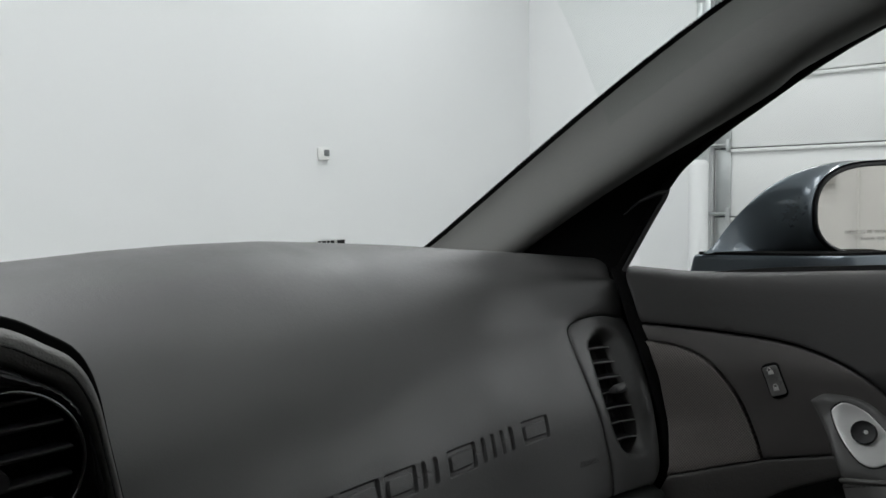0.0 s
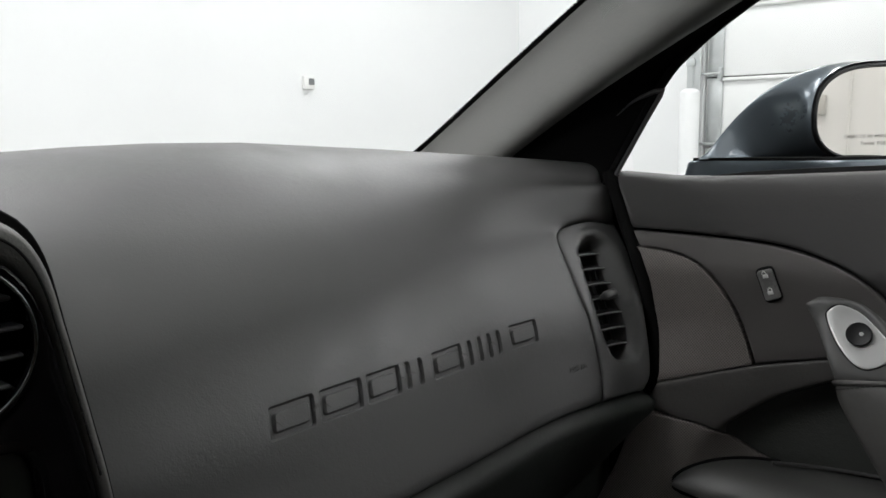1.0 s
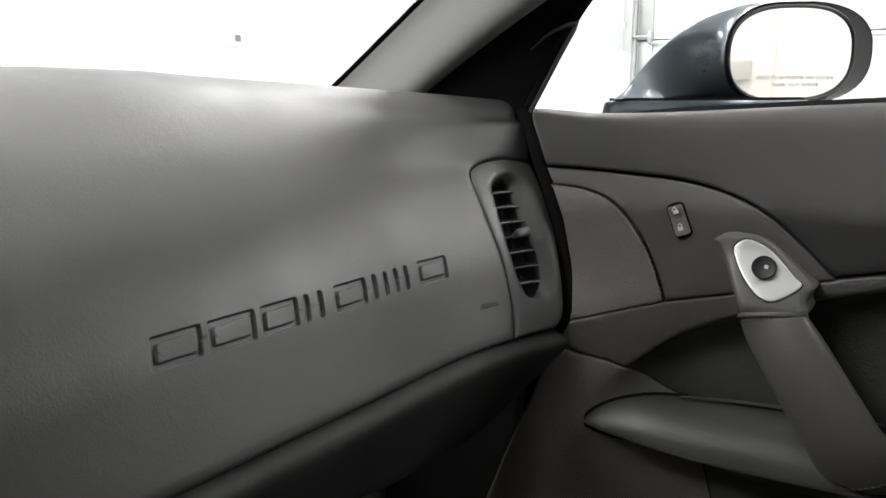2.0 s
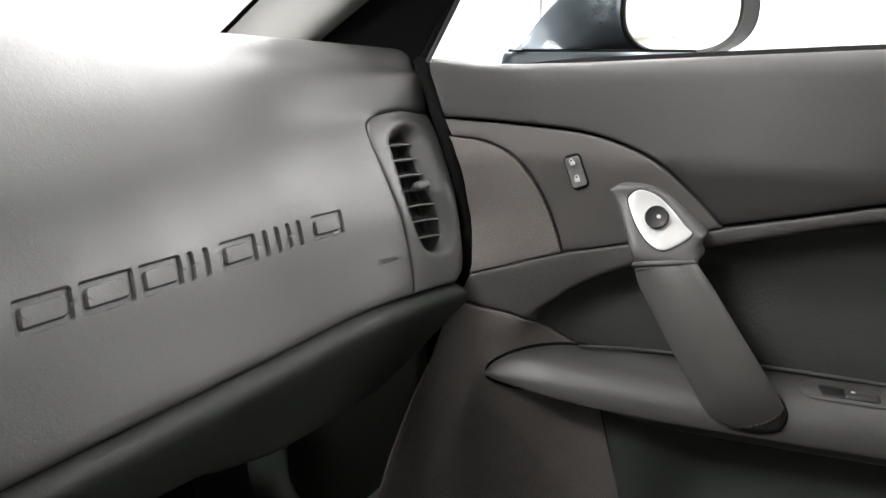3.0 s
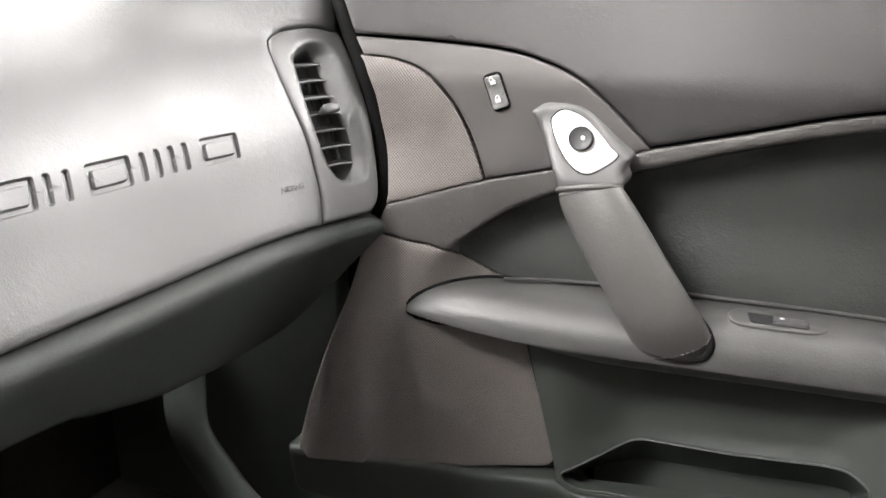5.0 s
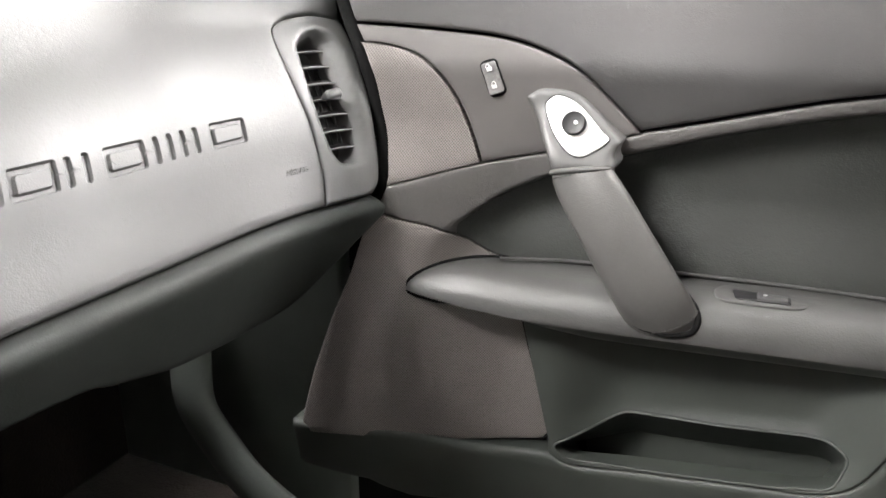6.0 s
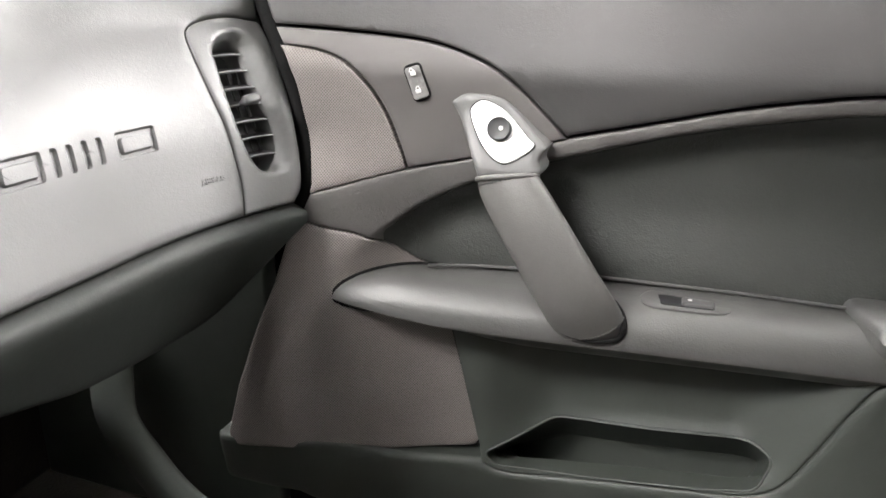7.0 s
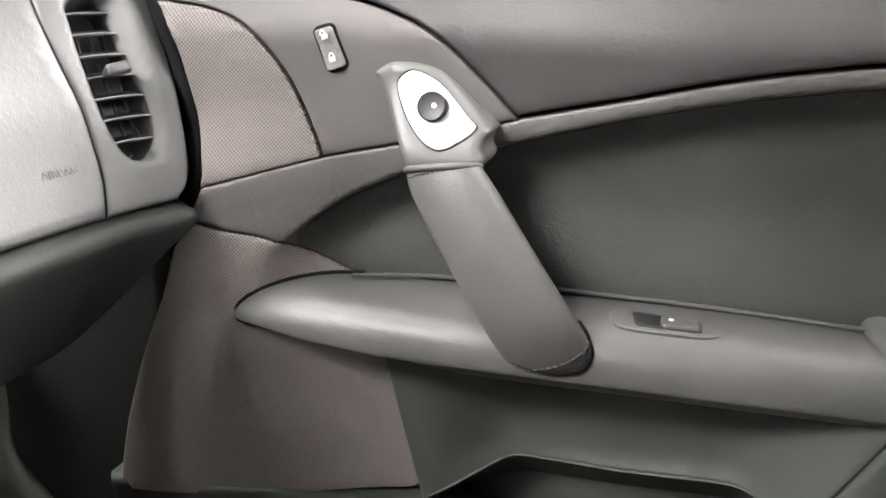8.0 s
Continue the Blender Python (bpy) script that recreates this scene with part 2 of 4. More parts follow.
def patch(outline, f, grid=0.012, roll=0.004, drop=0.003, skirt=0.012, lift=0.0, holes=(), step=None, extra=()):
    """A panel over the surface f(u, v, off), with rolled edges and sides that run back from them."""
    step = step or grid * 0.7
    loops = [even(list(outline), step)] + [even(list(h), step) for h in holes]
    lo, hi = np.min(loops[0], axis=0), np.max(loops[0], axis=0)
    pts, edges = [], []
    for loop in loops:
        base = len(pts)
        pts += loop
        edges += [(base + i, base + (i + 1) % len(loop)) for i in range(len(loop))]
    rim = len(pts)
    cand = []
    for loop in loops:
        c = np.array(loop)
        t = np.roll(c, -1, axis=0) - np.roll(c, 1, axis=0)
        nrm = np.stack([-t[:, 1], t[:, 0]], 1) / np.maximum(np.linalg.norm(t, axis=1), 1e-9)[:, None]
        for k in (0.12, 0.4, 1.0):
            for side in (-1, 1):
                ring = c + nrm * side * roll * k
                d = np.min([away(ring, o) for o in loops], axis=0)
                cand += [tuple(p) for p, dd in zip(ring, d) if dd > roll * k * 0.93]
    rows = np.arange(lo[1], hi[1], grid * 0.87)
    g = np.array([(u + (grid / 2 if i % 2 else 0), v) for i, v in enumerate(rows) for u in np.arange(lo[0], hi[0], grid)])
    if len(g):
        d = np.min([away(g, o) for o in loops], axis=0)
        cand += [tuple(p) for p, dd in zip(g, d) if dd > roll + grid * 0.3]
    cand = np.array(cand + list(extra))
    ok = inside(cand, loops[0])
    for h in loops[1:]:
        ok &= ~inside(cand, h)
    pts += [tuple(p) for p in cand[ok]]
    v2, e2, tri, *_ = geometry.delaunay_2d_cdt([Vector(p) for p in pts], edges, [], 0, 1e-7)
    v2 = np.array([tuple(v) for v in v2])
    mid = np.array([v2[list(t)].mean(axis=0) for t in tri])
    ok = inside(mid, loops[0])
    for h in loops[1:]:
        ok &= ~inside(mid, h)
    dist = np.min([away(v2, o) for o in loops], axis=0)
    bm = bmesh.new()
    vs = []
    for (u, v), d in zip(v2, dist):
        k = max(0.0, 1 - d / roll) if roll else 0
        vs.append(bm.verts.new(f(u, v, lift - drop * (1 - math.sqrt(max(0.0, 1 - k * k))))))
    facing = Vector(f(*v2[-1], 0.01)) - Vector(f(*v2[-1], 0.0))
    for t, keep in zip(tri, ok):
        if keep:
            face = bm.faces.new([vs[i] for i in t])
            face.normal_update()
            if face.normal.dot(facing) < 0:
                face.normal_flip()
    for v in [v for v in bm.verts if not v.link_faces]:
        bm.verts.remove(v)
    if skirt:
        back = {}
        where = {id(w): p for w, p in zip(vs, v2)}
        for e in [e for e in bm.edges if len(e.link_faces) == 1]:
            a, b = e.link_loops[0].vert, e.link_loops[0].link_loop_next.vert
            for w in (a, b):
                if w not in back:
                    u, v = where[id(w)]
                    back[w] = bm.verts.new(f(u, v, lift - drop - skirt))
            bm.faces.new((b, a, back[a], back[b]))
            e.smooth = False
    for face in bm.faces:
        face.smooth = True
    return bm


def loft(rings, cap=(True, True), closed=True):
    """A skin through rings of equally many points."""
    bm = bmesh.new()
    vs = [[bm.verts.new(p) for p in ring] for ring in rings]
    for a, b in zip(vs, vs[1:]):
        for i in range(len(a) if closed else len(a) - 1):
            j = (i + 1) % len(a)
            bm.faces.new((a[i], a[j], b[j], b[i]))
    if closed and cap[0]:
        bm.faces.new(vs[0][::-1])
    if closed and cap[1]:
        bm.faces.new(vs[-1])
    bmesh.ops.recalc_face_normals(bm, faces=bm.faces)
    return bm


def box(lo, hi, bevel=0.0, segments=2):
    bm = bmesh.new()
    bmesh.ops.create_cube(bm, size=1)
    size, mid = [b - a for a, b in zip(lo, hi)], [(a + b) / 2 for a, b in zip(lo, hi)]
    bmesh.ops.transform(bm, matrix=Matrix.LocRotScale(mid, None, size), verts=bm.verts)
    if bevel:
        bmesh.ops.bevel(bm, geom=list(bm.edges), offset=bevel, segments=segments, affect="EDGES", profile=0.5)
        smooth(bm, 60)
    return bm


def tube(path, radii, n=14, flat=1.0, side=Vector((1, 0, 0)), cap=True):
    """A bar of round or oval section along a path. flat: its thickness along side as a share of its width."""
    path = [Vector(p) for p in path]
    rings = []
    for i, p in enumerate(path):
        t = (path[min(i + 1, len(path) - 1)] - path[max(i - 1, 0)]).normalized()
        s = (side - t * side.dot(t)).normalized()
        w = t.cross(s)
        r = radii[i] if hasattr(radii, "__len__") else radii
        rings.append([p + s * math.cos(a) * r * flat + w * math.sin(a) * r for a in (2 * math.pi * k / n for k in range(n))])
    return smooth(loft(rings, (cap, cap)), 50)


def merge(*bms):
    """Joins several bmeshes into the first."""
    first = bms[0]
    for b in bms[1:]:
        mesh = bpy.data.meshes.new("joined")
        b.to_mesh(mesh)
        b.free()
        first.from_mesh(mesh)
        bpy.data.meshes.remove(mesh)
    return first


def lettering(text, size, m, raised=0.0003, spacing=1.0, thin=0.0):
    """Words in the built-in font, as a mesh at m on the plan."""
    data = bpy.data.curves.new("lettering", "FONT")
    data.body, data.size, data.align_x, data.extrude = text, size, "CENTER", raised
    data.space_character = spacing
    data.offset = -thin
    ob = bpy.data.objects.new("lettering", data)
    scene.collection.objects.link(ob)
    mesh = bpy.data.meshes.new_from_object(ob)
    bpy.data.objects.remove(ob)
    bm = bmesh.new()
    bm.from_mesh(mesh)
    bpy.data.meshes.remove(mesh)
    bm.transform(m)
    return bm


# ---- the garage ----
WEST, EAST, SOUTH, NORTH, TOP, GROUND = -6.0, 7.0, -9.0, 4.57, 4.62, -RAISE / UNIT


def slab(name, lo, hi, mat, label, category):
    return tagged(part(name, box(lo, hi), mat), label, category, kind="structure")


slab("floor", (WEST - 0.2, SOUTH - 0.2, GROUND - 0.2), (EAST + 0.2, NORTH + 0.2, GROUND), CONCRETE, "grey sealed concrete garage floor", "floor")
slab("ceiling", (WEST - 0.2, SOUTH - 0.2, TOP), (EAST + 0.2, NORTH + 0.2, TOP + 0.2), WALL, "white painted garage ceiling", "ceiling")
slab("wall_north", (WEST - 0.2, NORTH, GROUND), (EAST + 0.2, NORTH + 0.2, TOP), WALL, "plain white painted garage wall", "wall")
slab("wall_south", (WEST - 0.2, SOUTH - 0.2, GROUND), (EAST + 0.2, SOUTH, TOP), WALL, "plain white painted garage wall", "wall")
slab("wall_west", (WEST - 0.2, SOUTH, GROUND), (WEST, NORTH, TOP), WALL, "plain white painted garage wall", "wall")
DOOR_LEFT, DOOR_RIGHT, DOOR_TOP = 2.62, -1.9, 3.4
slab("wall_east", (EAST, DOOR_LEFT, GROUND), (EAST + 0.2, NORTH, TOP), WALL, "white painted garage wall beside the sectional door", "wall")
slab("wall_east_rear", (EAST, SOUTH, GROUND), (EAST + 0.2, DOOR_RIGHT, TOP), WALL, "white painted garage wall beside the sectional door", "wall")
slab("wall_east_lintel", (EAST, DOOR_RIGHT, DOOR_TOP), (EAST + 0.2, DOOR_LEFT, TOP), WALL, "white painted wall above the sectional door", "wall")


def sectional_door():
    root = thing("garage_door", (EAST + 0.05, 0.3, GROUND), "white sectional garage door of ribbed steel panels, closed", "garage door")
    edges = [GROUND, 0.28, 0.89, 1.50, 2.11, 2.72, DOOR_TOP]
    for lo, hi in zip(edges, edges[1:]):
        panel = part("door_section", box((EAST + 0.045, DOOR_RIGHT, lo + 0.006), (EAST + 0.10, DOOR_LEFT - 0.01, hi - 0.006), 0.008), SECTION, root)
        lip = box((EAST + 0.012, DOOR_RIGHT, hi - 0.036), (EAST + 0.046, DOOR_LEFT - 0.16, hi - 0.006), 0.006)
        part("section_rib", lip, SECTION, panel)
        stile = box((EAST + 0.02, DOOR_LEFT - 0.16, lo + 0.01), (EAST + 0.046, DOOR_LEFT - 0.03, hi - 0.01), 0.004)
        part("end_stile", stile, STEEL, panel, "galvanised end stile")
        for y in (1.0, -0.5):
            hinge = merge(box((EAST - 0.01, y - 0.05, hi - 0.07), (EAST + 0.045, y + 0.05, hi + 0.05), 0.006),
                          box((EAST - 0.03, y - 0.03, hi - 0.02), (EAST, y + 0.03, hi + 0.02), 0.008))
            part("hinge", hinge, STEEL, panel, "galvanised steel hinge")
        roller = merge(tube([(EAST - 0.02, DOOR_LEFT - 0.15, hi + 0.03), (EAST - 0.02, DOOR_LEFT + 0.05, hi + 0.03)], 0.012),
                       box((EAST - 0.03, DOOR_LEFT - 0.16, hi - 0.03), (EAST + 0.03, DOOR_LEFT - 0.13, hi + 0.08), 0.004))
        part("roller", roller, STEEL, panel, "steel roller on its pin")
    return root


sectional_door()
track = thing("door_track", (EAST - 0.02, DOOR_LEFT + 0.05, GROUND), "galvanised steel upright track of the sectional door", "door track")
web = box((EAST - 0.07, DOOR_LEFT + 0.055, GROUND), (EAST + 0.0, DOOR_LEFT + 0.07, DOOR_TOP), 0.002)
part("channel", merge(web, box((EAST - 0.07, DOOR_LEFT + 0.0, GROUND), (EAST - 0.062, DOOR_LEFT + 0.06, DOOR_TOP), 0.002)), STEEL, track)
part("angle", box((EAST - 0.075, DOOR_LEFT + 0.071, GROUND), (EAST - 0.001, DOOR_LEFT + 0.125, DOOR_TOP), 0.003), STEEL, track)
for z in (0.4, 1.0, 1.6, 2.2, 2.8):
    part("bracket", box((EAST - 0.085, DOOR_LEFT + 0.05, z), (EAST - 0.071, DOOR_LEFT + 0.13, z + 0.06), 0.003), STEEL, track)

post = [(6.6 + 0.082 * math.cos(a), 2.585 + 0.082 * math.sin(a)) for a in (2 * math.pi * k / 28 for k in range(28))]
bollard_rings = []
for r, z in ((1, GROUND), (1, 1.345), (0.96, 1.363), (0.80, 1.379), (0.5, 1.388), (0.15, 1.391)):
    bollard_rings.append([(6.6 + (x - 6.6) * r, 2.585 + (y - 2.585) * r, z) for x, y in post])
tagged(part("bollard", smooth(loft(bollard_rings)), WALL), "white sleeved safety bollard with a domed top beside the garage door", "bollard")

thermostat = thing("thermostat", (4.09, NORTH, 1.43), "small white wall thermostat with a dark display", "thermostat")
case = part("case", box((4.04, NORTH - 0.03, 1.385), (4.146, NORTH, 1.483), 0.008), WHITE, thermostat)
part("display", box((4.082, NORTH - 0.033, 1.418), (4.138, NORTH - 0.0295, 1.466), 0.002), material("thermostat_display", (0.16, 0.17, 0.17), 0.3), case, "dark grey display")

for lamp_x, lamp_y in LAMP_SPOTS:
    x, y, z = lamp_x / UNIT, lamp_y / UNIT, (CEILING - RAISE) / UNIT
    light = thing("ceiling_light", (x, y, TOP), "long white ceiling light fitting, switched on", "ceiling light", "rows of ceiling lights")
    body = part("housing", box((x - 0.69, y - 1.34, z - 0.06), (x + 0.69, y + 1.34, TOP), 0.01), WHITE, light)
    part("diffuser", box((x - 0.66, y - 1.31, z - 0.075), (x + 0.66, y + 1.31, z - 0.061), 0.004), LIT, body, "glowing diffuser")

# what the wing mirror shows of the wall behind: a grey cabinet and a conduit
GREY = material("cabinet_paint", (0.52, 0.52, 0.50), 0.5, mottle=0.04)
cabinet = thing("wall_cabinet", (0.71, SOUTH + 0.06, 1.20), "grey steel electrical cabinet on the white wall", "electrical cabinet")
part("case", box((0.58, SOUTH, 1.20), (0.84, SOUTH + 0.10, 1.44), 0.006), GREY, cabinet)
part("cabinet_door", box((0.588, SOUTH + 0.098, 1.208), (0.832, SOUTH + 0.112, 1.432), 0.004), GREY, cabinet, "dull grey cabinet door")
conduit = thing("conduit", (1.09, SOUTH + 0.03, GROUND), "thin white painted conduit running up the white wall", "conduit")
part("pipe", tube([(1.09, SOUTH + 0.03, GROUND), (1.09, SOUTH + 0.03, TOP)], 0.014, 10), SECTION, conduit)
for z in (0.6, 1.6, 2.6, 3.6):
    part("clip", box((1.055, SOUTH, z), (1.125, SOUTH + 0.05, z + 0.03), 0.004), SECTION, conduit)

# ---- the dashboard ----
PROFILE = np.array(curve([(-0.040, 0.737), (-0.020, 0.785), (0, 0.835), (0.030, 0.885), (0.064, 0.926), (0.108, 0.968),
                          (0.165, 1.004), (0.215, 1.021), (0.265, 1.0275), (0.32, 1.026), (0.42, 1.012), (0.58, 0.98)], 10))
ALONG = np.concatenate([[0], np.cumsum(np.linalg.norm(np.diff(PROFILE, axis=0), axis=1))])
RISE = int(np.argmax(PROFILE[:, 1]))


def s_at(z):
    """Where on the dashboard's section it reaches the height z."""
    return float(np.interp(z, PROFILE[:RISE, 1], ALONG[:RISE]))


def dash_depth(x):
    return 0.470 - 0.9 * max(0, x - 0.68) ** 2 + 0.03 * max(0, 0.6 - x)


ARCH_X, ARCH_Z = (0.2, 0.31, 0.42, 0.5, 0.6, 0.68, 0.75, 0.85, 0.95), (-0.008, -0.004, 0.002, 0.004, 0.003, -0.002, -0.0075, -0.018, -0.030)


def dash(x, s, off=0.0):
    y, z = np.interp(s, ALONG, PROFILE[:, 0]), np.interp(s, ALONG, PROFILE[:, 1])
    y2, z2 = np.interp(s + 0.004, ALONG, PROFILE[:, 0]), np.interp(s + 0.004, ALONG, PROFILE[:, 1])
    y1, z1 = np.interp(s - 0.004, ALONG, PROFILE[:, 0]), np.interp(s - 0.004, ALONG, PROFILE[:, 1])
    t = Vector((y2 - y1, z2 - z1)).normalized()
    if y > 0.064:
        y = 0.064 + (y - 0.064) * (1 - 0.86 * sm(0.62, 0.98, x))
    z += float(np.interp(x, ARCH_X, ARCH_Z)) * sm(0.965, 1.01, z)
    return (x, dash_depth(x) + y - off * t.y, z + off * t.x)


def on_dash(pts):
    return [(x, s_at(z)) for x, z in pts]


dashboard = thing("dashboard", (0.6, 0.6, 0.74), "charcoal grained vinyl dashboard with a passenger airbag cover", "dashboard")
CREASE = 0.744
BEZEL_LEFT = curve([(0.818, CREASE), (0.830, 0.775), (0.8365, 0.82), (0.839, 0.855), (0.8445, 0.888), (0.853, 0.912), (0.865, 0.9225), (0.886, 0.9278), (0.914, 0.9298), (0.944, 0.924)], 5)
END = curve([(0.880, CREASE), (0.895, 0.757), (0.907, 0.785), (0.914, 0.814), (0.922, 0.845), (0.930, 0.876), (0.939, 0.905), (0.946, 0.935), (0.943, 0.984)], 5)
above = [p for p in END if p[1] > 0.925]
pad = [(0.18, CREASE)] + [(x - 0.0012, z) for x, z in BEZEL_LEFT[:-12]] + [(x, z + 0.0022) for x, z in BEZEL_LEFT[-12:]] + above
pad_line = on_dash(pad) + [(0.944, s_at(1.0)), (0.946, s_at(1.02)), (0.950, ALONG[-1]), (0.18, ALONG[-1])]
# the sunk emblem on the airbag cover: plain slanted bars and frames
def slanted(a, b, c, d):
    return [(x + (z - 0.831) * 0.3, z) for x, z in rounded([(a, c), (b, c), (b, d), (a, d)], 0.0022, 3)]


GROOVES = []
for x0, x1 in ((0.408, 0.450), (0.456, 0.500), (0.506, 0.545), (0.588, 0.630), (0.710, 0.754)):
    GROOVES.append((slanted(x0, x1, 0.8200, 0.8412), slanted(x0 + 0.005, x1 - 0.005, 0.8243, 0.8369)))
for x0 in (0.552, 0.568, 0.640, 0.656, 0.672, 0.688):
    GROOVES.append((slanted(x0, x0 + 0.006, 0.8205, 0.8410), None))


def cover(x, s, off=0.0):
    z = float(np.interp(s, ALONG, PROFILE[:, 1]))
    if 0.818 < z < 0.843 and 0.40 < x < 0.76:
        for outer, inner in GROOVES:
            if outer[0][0] - 0.02 < x < outer[0][0] + 0.06 and inside([(x, z)], outer)[0] and not (inner and inside([(x, z)], inner)[0]):
                return dash(x, s, off - 0.0032)
    return dash(x, s, off)


groove_points = []
for outer, inner in GROOVES:
    for loop in (outer, inner):
        if loop:
            edge = np.array(even(loop, 0.0022))
            t = np.roll(edge, -1, axis=0) - np.roll(edge, 1, axis=0)
            n = np.stack([-t[:, 1], t[:, 0]], 1) / np.maximum(np.linalg.norm(t, axis=1), 1e-9)[:, None]
            for k in (-0.0010, -0.00025, 0.00025, 0.0010):
                groove_points += on_dash([tuple(p) for p in edge + n * k])
part("airbag_cover", patch(pad_line, cover, 0.012, 0.003, 0.003, 0.03, extra=groove_points), DASH, dashboard, "grained airbag cover with a sunk emblem")
bezel_line = on_dash(BEZEL_LEFT + [p for p in END if p[1] < 0.921][::-1])
HOLE = curve([(0.872, 0.899), (0.888, 0.9085), (0.904, 0.9125), (0.911, 0.906), (0.9087, 0.8955), (0.9035, 0.8725), (0.8997, 0.8434), (0.8975, 0.8197), (0.8932, 0.7992), (0.8845, 0.787), (0.871, 0.7805), (0.859, 0.785),
              (0.8515, 0.799), (0.8510, 0.829), (0.8575, 0.862), (0.865, 0.884)], 4, True)
hole_line = on_dash(HOLE)


SCOOP = on_dash(curve([(0.870, 0.900), (0.887, 0.911), (0.906, 0.9165), (0.9185, 0.9125), (0.9225, 0.900), (0.9195, 0.885), (0.9150, 0.868), (0.9090, 0.846), (0.9045, 0.826), (0.9015, 0.806), (0.8960, 0.790), (0.8850, 0.7790), (0.871, 0.7760), (0.857, 0.7815),
                       (0.8495, 0.797), (0.8490, 0.829), (0.8555, 0.862), (0.863, 0.884)], 4, True))


def bezel_face(x, s, off=0.0):
    """The vent's surround: it scoops in towards its opening, widest on the door's side."""
    dip = 0.0
    if inside([(x, s)], SCOOP)[0]:
        h, o = float(away([(x, s)], hole_line)[0]), float(away([(x, s)], SCOOP)[0])
        dip = 0.017 * (o / (h + o + 1e-6)) ** 0.8 * min(1.0, (h + o) / 0.010)
    return dash(x, s, off - dip)


bezel = part("vent_bezel", patch(bezel_line, bezel_face, 0.005, 0.0025, 0.002, 0.03, holes=[hole_line], step=0.004), DASH, dashboard)
part("vent_duct", patch(on_dash([(0.835, 0.765), (0.93, 0.765), (0.945, 0.925), (0.85, 0.925)]), dash, 0.02, 0.003, 0, 0, lift=-0.034), BLACK, bezel, "black vent duct")


def span(loop, z):
    """Where a level line crosses a loop."""
    xs = []
    for (ax, az), (bx, bz) in zip(loop, loop[1:] + loop[:1]):
        if (az > z) != (bz > z):
            xs.append(ax + (bx - ax) * (z - az) / (bz - az))
    return min(xs), max(xs)


def blade(z, x0, x1, near, far, thick):
    """A thin slat across the vent, its front edge rounded."""
    rings = []
    for k in range(9):
        x = x0 + (x1 - x0) * k / 8
        s = s_at(z)
        a, b = Vector(dash(x, s, -near)), Vector(dash(x, s, -far))
        up = Vector((0, 0, thick / 2))
        b.z = a.z + 0.002
        rings.append([a + up, a + (a - b).normalized() * thick * 0.4, a - up, b - up, b + up])
    return smooth(loft(rings), 70)


for z in (0.7965, 0.8145, 0.8320, 0.8490, 0.8655, 0.8825, 0.8990):
    x0, x1 = span(HOLE, z)
    slat = part("slat", blade(z, x0 + 0.0005, x1 - 0.0005, 0.013, 0.028, 0.0014), BLACK, bezel)
    part("slat_glint", tube([dash(x0 + (x1 - x0) * k / 8, s_at(z + 0.0012 * math.sin(math.pi * k / 8)), -0.0124) for k in range(9)], 0.0009, 6), GLINT, slat, "front edge highlight, painted lighter grey")
for k in range(4):
    xs = [sum(span(HOLE, z)) / 2 + (k - 1.5) * 0.011 for z in (0.80, 0.84, 0.89)]
    part("vane", tube([dash(x, s_at(z), -0.024) for x, z in zip(xs, (0.80, 0.84, 0.89))], 0.0016, 6), BLACK, bezel)
tab = box((-0.0105, -0.009, -0.0055), (0.0105, 0.006, 0.0055), 0.0035, 3)
bmesh.ops.scale(tab, vec=(1, 1, 0.55), verts=[v for v in tab.verts if v.co.y > 0])
tab.transform(Matrix.Translation(dash(0.880, s_at(0.850), -0.004)) @ Euler((radians(-28), radians(-6), radians(-18))).to_matrix().to_4x4())
part("vent_tab", tab, VANE, bezel, "grey thumb tab")

wx, ws = 0.797, s_at(0.7805)
wu = (Vector(dash(wx + 0.01, ws)) - Vector(dash(wx - 0.01, ws))).normalized()
wv = (Vector(dash(wx, ws + 0.006)) - Vector(dash(wx, ws - 0.006))).normalized()
wn = wu.cross(wv).normalized()
words_at = Matrix.Translation(Vector(dash(wx, ws)) + wn * 0.0005) @ Matrix((wu, wv, wn)).transposed().to_4x4()
part("airbag_lettering", lettering("AIRBAG", 0.0088, words_at, 0.00025), DASH, dashboard, "moulded warning word")

# knee panel under the crease, with the glovebox
def knee(x, v, off=0.0):
    """v runs down from the crease, over a rounded shoulder."""
    shoulder = 0.014 * max(0.0, 1 - v / 0.016) ** 2
    y = dash_depth(x) - 0.046 + shoulder + 0.35 * max(0, v - 0.02) ** 1.12
    return (x, y - off * 0.9, 0.7405 - v - off * 0.4)


knee_line = curve([(0.18, 0.0), (0.5, 0.0), (0.80, 0.0), (0.872, 0.0)], 6) + curve([(0.890, 0.010), (0.887, 0.022), (0.868, 0.036), (0.82, 0.072), (0.77, 0.098), (0.70, 0.103), (0.64, 0.098), (0.60, 0.092), (0.54, 0.076), (0.48, 0.064), (0.18, 0.050)], 5)
lower = part("knee_panel", patch(knee_line, knee, 0.008, 0.006, 0.005, 0.05), SHADED_KNEE, dashboard, "green-grey lower dash panel, its shade put into the colour")
end_cap = loft([[dash(x, s_at(z), -0.008) for x, z in END], [(x + 0.004, y + 0.10, z) for x, y, z in (dash(x, s_at(z), -0.008) for x, z in END)]], closed=False)
part("end_cap", smooth(end_cap), SEAL, dashboard, "black end of the dashboard")
part("underside", box((0.18, 0.47, 0.664), (0.80, 0.92, 0.676), 0.004), SEAL, dashboard)

